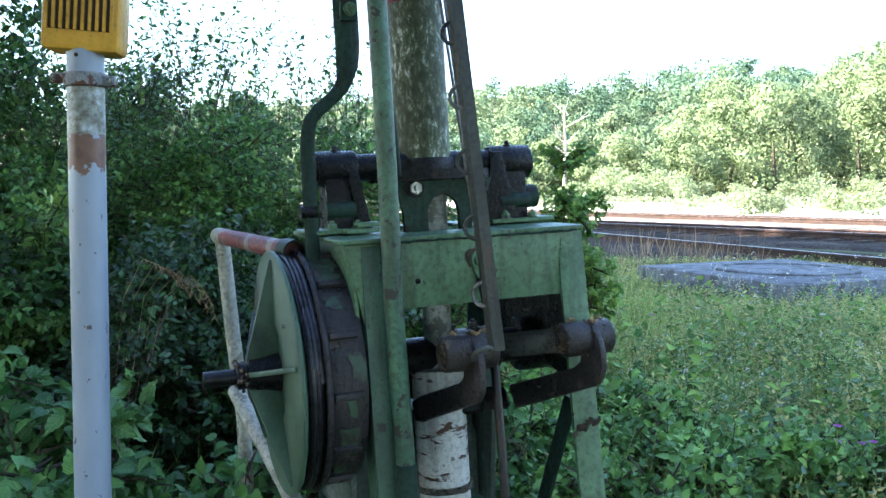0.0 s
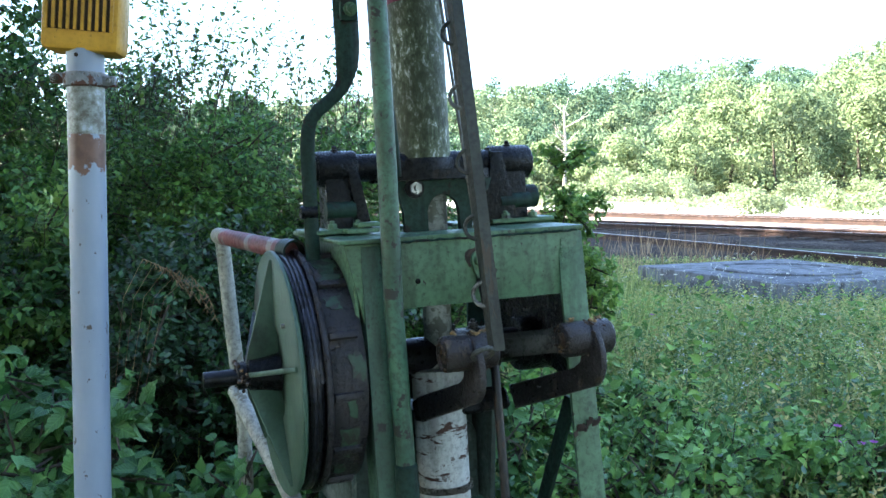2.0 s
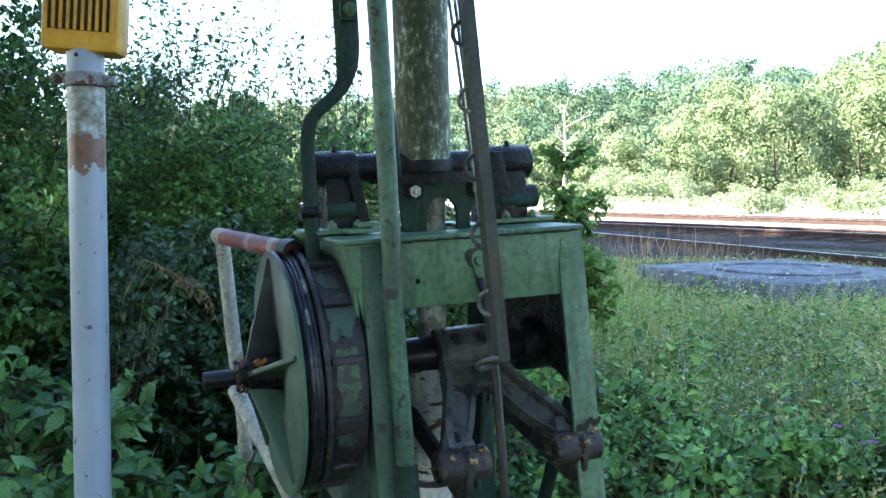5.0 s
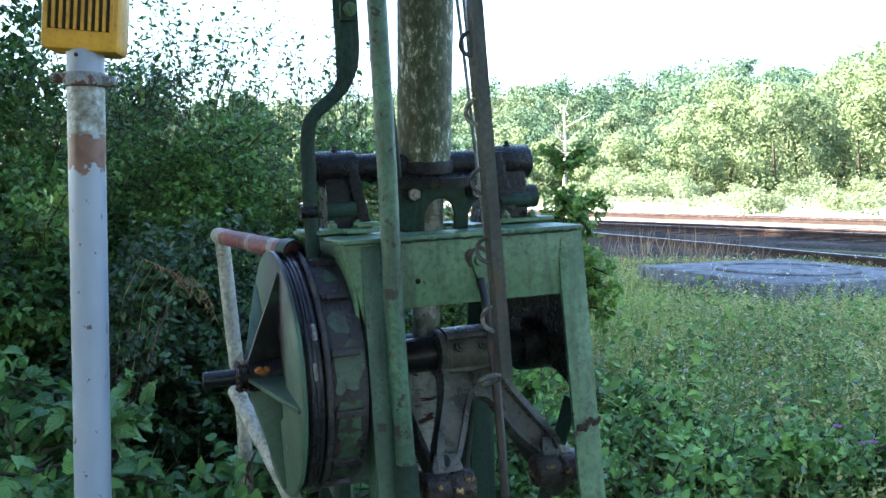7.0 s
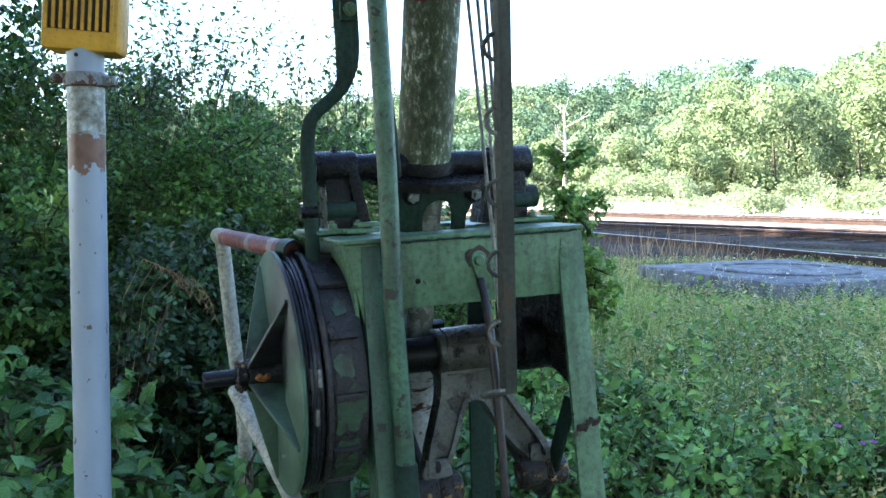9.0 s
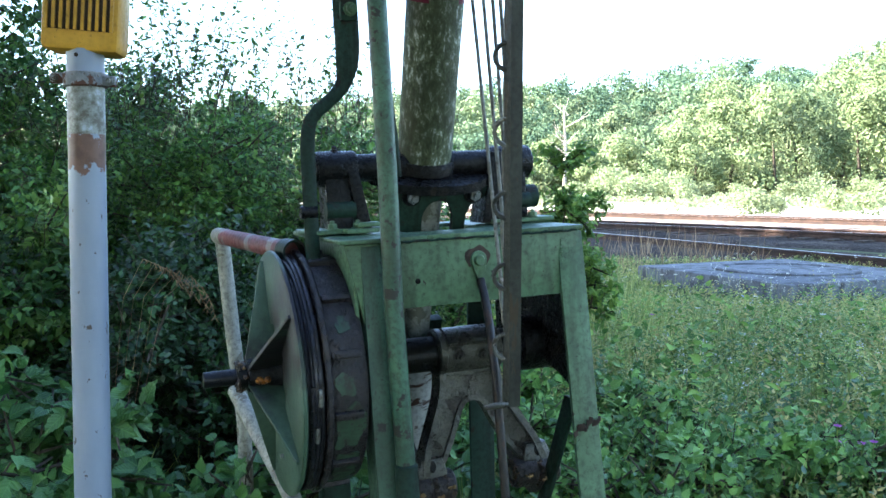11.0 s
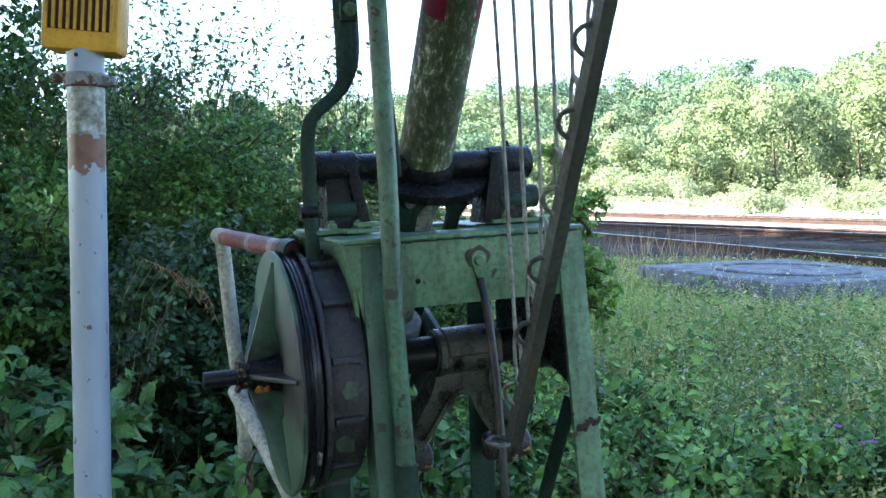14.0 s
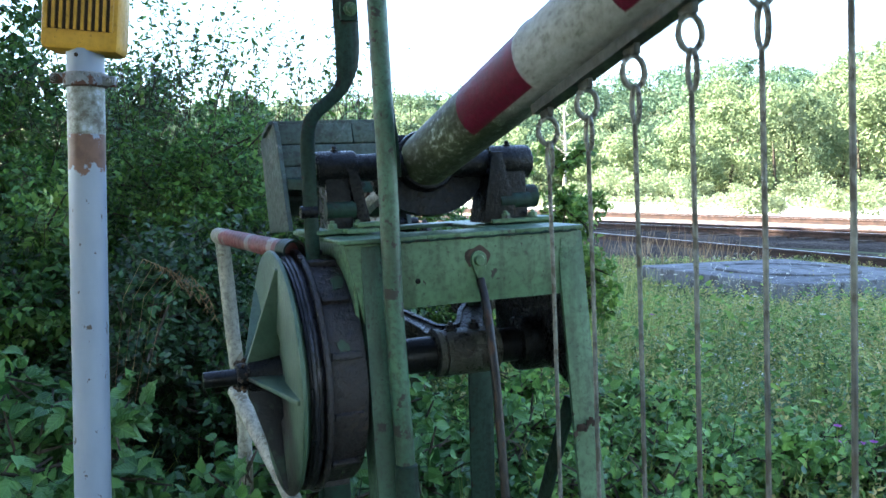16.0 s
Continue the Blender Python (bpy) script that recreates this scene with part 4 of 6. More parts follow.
def build_link():
    """The yoke between crank pins and boom tail; origin at the pins' line, running along +Y (to the back)."""
    lk = thing("link_yoke", BASE, "black iron link yoke between crank pins and boom tail", "link")
    for u, ue in ((-0.030, -0.062), (0.225, 0.150)):
        bm = fresh()
        side = [(-0.036, 0.0), (-0.038, -0.028), (-0.032, -0.052), (-0.018, -0.074), (0.004, -0.088), (0.030, -0.092), (LINK_LEN, -0.036), (LINK_LEN, 0.020), (0.070, -0.034), (0.048, -0.036), (0.036, -0.026), (0.036, 0.0), (0.026, 0.025), (0.0, 0.036), (-0.026, 0.025)]
        prism(bm, [Vector((u - 0.002 + (ue - u) * max(0.0, (y - 0.04) / LINK_LEN), y, z)) for y, z in side], (0.014, 0, 0), 0.004)
        part("link_bar", bm, M_BOSS, lk)
    bm = fresh()
    box(bm, Vector((0.045, LINK_LEN + 0.010, -0.006)), (0.22, 0.024, 0.046), None, 0.008)
    part("cross_bar", bm, M_BLACK, lk)
    return lk


RAIL_LEN = 2.65


def build_skirt_rail():
    """Lower rail of the hanging skirt; origin at its lower end, running along +Z."""
    rl = thing("skirt_rail", BASE, "grey-brown painted lower rail of the barrier's hanging skirt", "skirt rail")
    bm = fresh()
    prism(bm, [Vector((-0.011, -0.013, -0.01)), Vector((0.011, -0.013, -0.01)), Vector((0.011, 0.013, -0.01)), Vector((-0.011, 0.013, -0.01))], (0, 0, RAIL_LEN), 0.0025)
    part("bar", bm, M_RAIL, rl)
    bm = fresh()
    ring = [Vector((-0.024 + 0.019 * math.cos(a), 0.010 + 0.022 * math.sin(a), -0.012 - 0.010 * math.sin(a))) for a in [i * math.pi / 9 for i in range(18)]]
    sweep(bm, ring, 0.005, 8, True)
    part("guide_ring", bm, M_CRANK, rl, "worn steel ring round the guide rod")
    for i in range(20):
        z = 0.097 + 0.1255 * i
        bm = fresh()
        arc = [Vector((-0.75 * e, 0.62 * e, z + 0.023 * math.cos(a))) for a, e in [(math.pi * k / 8, 0.008 + 0.026 * math.sin(math.pi * k / 8)) for k in range(-1, 10)]]
        sweep(bm, arc, 0.0042, 8)
        part("eye", bm, M_RAIL if i % 3 else M_HANGER, rl)
    return rl


HANG = 0.832


def build_hanger():
    """One hanger rod; origin at the boom, hanging along -Z."""
    hg = thing("hanger_rod", BASE, "thin galvanised hanger rod with looped ends", "hanger rod", "hangers under the boom")
    bm = fresh()
    sweep(bm, [Vector((0, 0, -0.085)), Vector((0.001, 0, -0.3)), Vector((0, 0, -0.55)), Vector((0, 0, -HANG + 0.100))], 0.0034, 8)
    part("rod", bm, M_HANGER, hg)
    bm = fresh()
    sweep(bm, [Vector((0.017 * math.sin(a), 0.0, -0.018 - 0.021 * math.cos(a))) for a in [k * math.pi / 8 for k in range(16)]], 0.0042, 8, True)
    part("ring", bm, M_HANGER, hg)
    for z0, z1 in ((-0.036, -0.085), (-HANG + 0.005, -HANG + 0.100)):
        bm = fresh()
        c = (z0 + z1) / 2
        h = abs(z1 - z0) / 2
        sweep(bm, [Vector((0.0 if k in (0, 12) else 0.002, (0.009 if h < 0.03 else 0.013) * math.sin(2 * math.pi * k / 12), c + h * math.cos(2 * math.pi * k / 12))) for k in range(12)], 0.0036, 8, True)
        part("loop", bm, M_HANGER, hg)
    return hg


stand = build_stand()
boom = build_boom()
drum = build_drum()
crank = build_crank()
link = build_link()
skirt = build_skirt_rail()
hanger = build_hanger()
hangers = [hanger] + [copy_thing(hanger, BASE) for _ in range(19)]

# angles in degrees, time by time: boom from upright, crank below the front, drum turn
BOOM = [(0, -2.5), (1, -2.5), (2.0, -2.5), (2.4, -2.3), (2.7, -1.7), (3, -0.8), (3.3, 0.4), (3.6, 1.0), (4.0, 1.2), (4.6, 2.2), (5.3, 4.0), (6.0, 5.8), (6.5, 7.0), (7, 9.0), (7.5, 11.2), (8, 13.0), (8.5, 14.4), (9, 15.8), (9.8, 16.9), (10.6, 18.0), (11.5, 19.3), (12, 20.4), (12.5, 21.8), (13, 24.6), (13.5, 28.4), (14, 33.2), (14.5, 40.3), (14.75, 44.9), (15, 50.0), (15.25, 56.6), (15.5, 63.7), (15.75, 70.3), (16, 75.7)]
CRANK = [(0, -11), (1, -11), (2.0, -11), (2.4, -10), (2.7, 0), (3, 11), (3.3, 20), (3.6, 25.5), (4.0, 26.5), (4.6, 33), (5.3, 43), (6.0, 51.5), (6.5, 56), (7, 60.5), (7.5, 64.5), (8, 68.5), (8.5, 72), (9, 75.5), (9.8, 79), (10.6, 82), (11.5, 85.5), (12, 88), (12.5, 91), (13, 96), (13.5, 103), (14, 113), (14.5, 127), (14.75, 136), (15, 146), (15.25, 158), (15.5, 171), (15.75, 184), (16, 194)]
DRUM = [(0, 0), (1, 0), (2.0, 0), (2.4, 2), (2.7, 16), (3, 33), (3.3, 46), (3.6, 53), (4.0, 54), (4.6, 61), (5.3, 71), (6.0, 80), (6.5, 86), (7, 91), (7.5, 96), (8, 101), (8.5, 106), (9, 111), (9.8, 115), (10.6, 118), (11.5, 122), (12, 125), (12.5, 128), (13, 133), (13.5, 140), (14, 150), (14.5, 164), (14.75, 173), (15, 183), (15.25, 195), (15.5, 207), (15.75, 220), (16, 231)]
# the skirt rail's lower end (to the front, up) and its angle from upright
RAIL = [(0, 0.344, -0.338, -11.5), (2.0, 0.344, -0.338, -11.5), (2.4, 0.344, -0.336, -11.4), (2.7, 0.352, -0.3355, -10.7), (3, 0.358, -0.336, -10.0), (3.6, 0.362, -0.3418, -9.3), (4, 0.362, -0.341, -9.2), (5.3, 0.366, -0.3572, -8.2), (6.5, 0.371, -0.372, -7.0), (7, 0.374, -0.381, -5.8), (8, 0.382, -0.393, -1.5), (9, 0.39, -0.405, 2.6), (10.2, 0.396, -0.418, 4.6), (11.5, 0.404, -0.43, 6.3), (12.5, 0.409, -0.441, 8.0), (13, 0.409, -0.452, 11.5), (13.5, 0.408, -0.468, 17.6), (14, 0.406, -0.495, 26.4), (14.5, 0.404, -0.54, 35.6), (14.75, 0.408, -0.564, 43.0), (15, 0.42, -0.588, 51.5), (15.25, 0.44, -0.61, 58.0), (15.5, 0.455, -0.645, 64.2), (15.75, 0.47, -0.68, 70.3), (16, 0.485, -0.71, 75.7)]


def between(rows, t):
    for a, b in zip(rows, rows[1:]):
        if t <= b[0] + 1e-6:
            w = (t - a[0]) / (b[0] - a[0])
            w = max(0.0, min(1.0, w))
            return [p + (q - p) * w for p, q in zip(a[1:], b[1:])]
    return list(rows[-1][1:])


def turn(deg):
    return Matrix.Rotation(radians(deg), 4, "X")


def motions():
    shaft = BASE @ Matrix.Translation((0, 0, SHAFT_Z))
    walk(boom, [(t, BASE @ turn(a)) for t, a in BOOM])
    walk(crank, [(t, shaft @ turn(a)) for t, a in CRANK])
    walk(drum, [(t, shaft @ turn(a)) for t, a in DRUM])
    rows = []
    for t, a in CRANK:
        b = radians(between(BOOM, t)[0])
        pin = L(0, CRANK_R * math.cos(radians(a)), SHAFT_Z - CRANK_R * math.sin(radians(a)))
        tail = L(0, -0.53 * math.sin(b), -0.53 * math.cos(b))
        d = tail - pin
        rows.append((t, BASE @ Matrix.Translation(pin) @ Matrix.Rotation(math.atan2(d.z, d.y), 4, "X")))
    walk(link, rows)
    walk(skirt, [(t, BASE @ Matrix.Translation(L(0, v, z)) @ turn(a)) for t, v, z, a in RAIL])
    for i, h in enumerate(hangers):
        rows = []
        for t, v, z, a in RAIL:
            b, r = radians(between(BOOM, t)[0]), radians(a)
            s, q = 0.569 + 0.1255 * i, 0.097 + 0.1255 * i
            top = L(0, s * math.sin(b) + 0.085 * math.cos(b), s * math.cos(b) - 0.085 * math.sin(b))
            foot = L(0, v + q * math.sin(r) - 0.018 * math.cos(r), z + q * math.cos(r) + 0.018 * math.sin(r))
            d = foot - top
            rows.append((t, BASE @ Matrix.Translation(top) @ Matrix.Rotation(math.atan2(d.y, -d.z), 4, "X")))
        walk(h, rows)

# ---- ground, tracks and distance ----


def sheet(name, pts, faces, mat, label, category=""):
    me = bpy.data.meshes.new(name)
    me.from_pydata([tuple(p) for p in pts], [], faces)
    me.materials.append(mat)
    me.polygons.foreach_set("use_smooth", [True] * len(me.polygons))
    return tagged(new(name, me), label, category, "", "structure")


def ground_height(x, y):
    """Level near by, with low lumps, and a hill that rises behind the tracks on the far side."""
    z = 0.03 * noise.noise(Vector((x * 0.7, y * 0.7, 0)))
    w = y + 0.35 * x
    if w > 95:
        z += (w - 95) * 0.11
    return z


def build_ground():
    xs = [-600, -300, -160, -100, -60, -40, -25, -15] + [-10 + 0.8 * i for i in range(32)] + [18, 22, 28, 36, 46, 60, 78, 100, 140, 200, 300, 600]
    ys = [-400, -150, -60, -25, -12, -6, -3] + [-1 + 0.6 * i for i in range(32)] + [20, 23, 27, 32, 40, 50, 62, 76, 90, 105, 120, 135, 150, 170, 190, 215, 245, 300, 500, 900]
    pts = [(x, y, ground_height(x, y)) for y in ys for x in xs]
    n = len(xs)
    faces = [(j * n + i, j * n + i + 1, (j + 1) * n + i + 1, (j + 1) * n + i) for j in range(len(ys) - 1) for i in range(n - 1)]
    return sheet("ground", pts, faces, M_EARTH, "weedy earth with litter and low green growth", "ground")


ground = build_ground()
TRACK_DIR = Vector((4.6, -5.8, 0)).normalized()
TRACK_SIDE = Vector((5.8, 4.6, 0)).normalized()


def strip(name, p, width0, width1, z, mat, label, back=160, fore=60):
    """A bed beside the tracks, from width0 to width1 sideways of p."""
    pts, faces = [], []
    p = Vector(p)
    for i in range(41):
        a = -back + (back + fore) * i / 40
        for w in (width0, width0 + 0.5, width1 - 0.5, width1):
            q = p - TRACK_DIR * -a + TRACK_SIDE * w
            edge = w in (width0, width1)
            pts.append((q.x, q.y, -0.03 if edge else z))
    for i in range(40):
        for k in range(3):
            faces.append((i * 4 + k, i * 4 + k + 1, i * 4 + k + 5, i * 4 + k + 4))
    return sheet(name, pts, faces, mat, label, "ballast")


RAIL2 = Vector((8.9, 18.2, 0))
RAIL3 = Vector((13.4, 27.5, 0))
strip("track_bed", RAIL2, -2.6, 3.6, 0.05, M_BALLAST_SHADED, "ballast of the near track, coloured dark for shade")
strip("far_track_bed", RAIL2, 3.7, 10.5, 0.05, M_BALLAST, "brown ballast of the far track, coloured light for sun")
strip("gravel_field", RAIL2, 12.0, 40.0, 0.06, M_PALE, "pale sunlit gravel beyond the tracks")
strip("near_bed", RAIL2, -6.5, -2.7, 0.03, M_BALLAST_SHADED, "ballast of the near siding, coloured dark for shade", 30, 14)


def build_rail(p0, p1, z, name="rail", tall=1.0):
    """A rail on its foot, from p0 to p1 (x, y)."""
    a, b = Vector((*p0, 0)), Vector((*p1, 0))
    d = (b - a).normalized()
    s = Vector((-d.y, d.x, 0))
    prof = [(-0.06, 0), (0.06, 0), (0.06, 0.012), (0.012, 0.03), (0.010, 0.105), (0.034, 0.118), (0.034, 0.145), (0.028, 0.152), (-0.028, 0.152), (-0.034, 0.145), (-0.034, 0.118), (-0.010, 0.105), (-0.012, 0.03), (-0.06, 0.012)]
    t = thing(name, Matrix.Translation(a), "rusty steel rail with a worn head on its sleepers", "rail", "railway rails")
    bm = fresh()
    prism(bm, [s * w + Vector((0, 0, z + h * tall)) for w, h in prof], b - a)
    part("rail_body", bm, M_RUSTRAIL, t, "", 38, False)
    bm = fresh()
    prism(bm, [s * w + Vector((0, 0, z + h + 0.152 * (tall - 1))) for w, h in ((-0.027, 0.1525), (0.027, 0.1525), (0.022, 0.1555), (-0.022, 0.1555))], b - a)
    part("rail_head", bm, M_RAILHEAD, t, "", 38, False)
    return t


def line(p, d0, d1):
    return (p.x + TRACK_DIR.x * d0, p.y + TRACK_DIR.y * d0), (p.x + TRACK_DIR.x * d1, p.y + TRACK_DIR.y * d1)


build_rail(*line(RAIL2, -70, 30), 0.0, tall=1.4)
build_rail(*line(RAIL2 + TRACK_SIDE * 1.5, -70, 30), 0.06)
build_rail(*line(RAIL3 + TRACK_SIDE * -1.5, -70, 30), 0.06)
build_rail(*line(RAIL3, -70, 30), 0.06)
build_rail((1.7, 23.8), (9.8, 2.6), 0.02)


def build_sleepers():
    first = None
    for j, off in enumerate((0.75, 6.2)):
        for i in range(34):
            p = RAIL2 + TRACK_SIDE * off + TRACK_DIR * (-12 + 0.65 * i)
            m = Matrix.Translation((p.x, p.y, 0.055 - 0.022 * j)) @ Matrix.Rotation(math.atan2(TRACK_SIDE.y, TRACK_SIDE.x), 4, "Z")
            if first is None:
                bm = fresh()
                box(bm, (0, 0, 0), (2.5, 0.25, 0.05), None, 0.012)
                first = part("sleeper", bm, M_BARK, None)
                tagged(first, "weathered dark wooden sleeper in the ballast", "sleeper", "railway sleepers")
                first.matrix_world = m
            else:
                copy_thing(first, m)


build_sleepers()


def build_slab():
    """Concrete manhole top; corner points by plan."""
    c0, c1, c2, c3 = Vector((3.33, 8.63, 0)), Vector((2.35, 10.88, 0)), Vector((4.50, 11.95, 0)), Vector((5.48, 9.70, 0))
    t = thing("manhole_slab", Matrix.Translation((3.9, 10.3, 0)), "weathered grey concrete manhole slab among weeds", "manhole")
    o = Vector((3.9, 10.3, 0))
    bm = fresh()
    prism(bm, [p - o + Vector((0, 0, -0.05)) for p in (c0, c3, c2, c1)], (0, 0, 0.25), 0.02)
    part("slab", bm, M_CONCRETE, t)
    bm = fresh()
    lathe(bm, Vector((0, 0, 0.2)), Vector((0, 0, 1)), [(0.0, 0.80), (0.018, 0.80), (0.022, 0.79), (0.022, 0.70), (0.004, 0.69), (0.004, 0.0)], 56)
    part("cover", bm, M_CONCRETE, t, "round concrete cover with a raised ring")
    return t


build_slab()


# ---- leaves ----
RNG = np.random.default_rng(5)


def unit(a):
    return a / np.maximum(np.linalg.norm(a, axis=1, keepdims=True), 1e-9)


def leaves_object(name, c, d, nrm, ln, wd, mat, parent=None, detail=1, cup=0.25):
    """Many leaves in one mesh: base points, directions, normals, lengths, widths."""
    d = unit(d)
    s = unit(np.cross(d, nrm))
    n = np.cross(s, d)
    ln, wd = ln[:, None], wd[:, None]
    if detail == 1:
        rows = [(0, 0, 0), (0.42, 0.5, cup * 0.25), (1, 0, -cup * 0.3), (0.42, -0.5, cup * 0.25)]
        tris = [(0, 1, 2), (0, 2, 3)]
    else:
        rows = [(0, 0, 0), (0.22, 0.40, cup * 0.22), (0.55, 0.46, cup * 0.2), (1, 0, -cup * 0.5), (0.55, -0.46, cup * 0.2), (0.22, -0.40, cup * 0.22), (0.5, 0, 0)]
        tris = [(0, 1, 6), (1, 2, 6), (2, 3, 6), (3, 4, 6), (4, 5, 6), (5, 0, 6)]
    if detail == 3:
        half = [(0.05, 0.27, 0.10), (0.24, 0.50, 0.14), (0.30, 0.41, 0.11), (0.50, 0.45, 0.10), (0.56, 0.34, 0.06), (0.75, 0.27, 0.0), (0.80, 0.17, -0.03)]
        rows = [(0, 0, 0), (0.30, 0, 0), (0.62, 0, -0.04), (1, 0, -0.30)] + [(a, b, h * cup * 4) for a, b, h in half] + [(a, -b, h * cup * 4) for a, b, h in half]
        tris = []
        for o in (4, 11):
            fan = [(0, o, 1), (o, o + 1, 1), (o + 1, o + 2, 1), (o + 2, 2, 1), (o + 2, o + 3, 2), (o + 3, o + 4, 2), (o + 4, o + 5, 2), (o + 5, o + 6, 2), (o + 6, 3, 2)]
            tris += fan if o == 11 else [f[::-1] for f in fan]
    k, m = len(rows), len(c)
    v = np.stack([c + d * (a * ln) + s * (b * wd) + n * (h * wd) for a, b, h in rows], 1).reshape(-1, 3)
    f = (np.arange(m)[:, None, None] * k + np.array(tris)[None]).reshape(-1)
    me = bpy.data.meshes.new(name)
    nt = m * len(tris)
    me.vertices.add(len(v))
    me.vertices.foreach_set("co", v.astype(np.float32).ravel())
    me.loops.add(nt * 3)
    me.loops.foreach_set("vertex_index", f.astype(np.int32))
    me.polygons.add(nt)
    me.polygons.foreach_set("loop_start", np.arange(0, nt * 3, 3, dtype=np.int32))
    me.polygons.foreach_set("loop_total", np.full(nt, 3, np.int32))
    if detail > 1:
        me.polygons.foreach_set("use_smooth", np.ones(nt, bool))
    if detail == 3:
        flat = np.array([(a, b + 0.5) for a, b, h in rows], np.float32)
        me.uv_layers.new(name="leaf").data.foreach_set("uv", flat[f % k].ravel())
    me.update(calc_edges=True)
    me.materials.append(mat)
    ob = new(name, me)
    ob.parent = parent
    return ob


def twigs_to_leaves(base, tip, per, size, jitter=0.25, droop=0.15, sag=0.0):
    """Leaves set alternately along straight twigs: arrays for leaves_object."""
    m = len(base)
    f = (np.arange(per)[None] + RNG.uniform(0.1, 0.9, (m, per))) / per
    ax = tip - base
    axl = np.linalg.norm(ax, axis=1, keepdims=True)
    axn = ax / np.maximum(axl, 1e-9)
    p = base[:, None] + ax[:, None] * f[..., None]
    p[..., 2] -= sag * f ** 2 * axl
    rnd = RNG.normal(size=(m, per, 3))
    out = rnd - (rnd * axn[:, None]).sum(-1, keepdims=True) * axn[:, None]
    out /= np.linalg.norm(out, axis=2, keepdims=True)
    d = out + axn[:, None] * 0.55
    d[..., 2] -= droop
    nr = RNG.normal(size=(m, per, 3)) * 0.5 + np.array((0, -0.25, 1.0))
    sz = size * RNG.uniform(0.55, 1.25, (m, per)) * (1.1 - 0.45 * f)
    return p.reshape(-1, 3), d.reshape(-1, 3), nr.reshape(-1, 3), sz.reshape(-1)


def stems_mesh(name, segs, mat, parent):
    """Thin tapering sticks: (p0, p1, r0, r1), three-sided, in one mesh."""
    verts, faces = [], []
    for p0, p1, r0, r1 in segs:
        p0, p1 = Vector(p0), Vector(p1)
        t = (p1 - p0).normalized()
        x = t.cross(Vector((0.3, 0.9, 0.2))).normalized()
        y = t.cross(x)
        b = len(verts)
        for p, r in ((p0, r0), (p1, r1)):
            for k in range(4):
                a = k * math.pi / 2
                verts.append(p + (x * math.cos(a) + y * math.sin(a)) * r)
        for k in range(4):
            faces.append((b + k, b + (k + 1) % 4, b + 4 + (k + 1) % 4, b + 4 + k))
    me = bpy.data.meshes.new(name)
    me.from_pydata([tuple(v) for v in verts], [], faces)
    me.materials.append(mat)
    ob = new(name, me)
    ob.parent = parent
    return ob


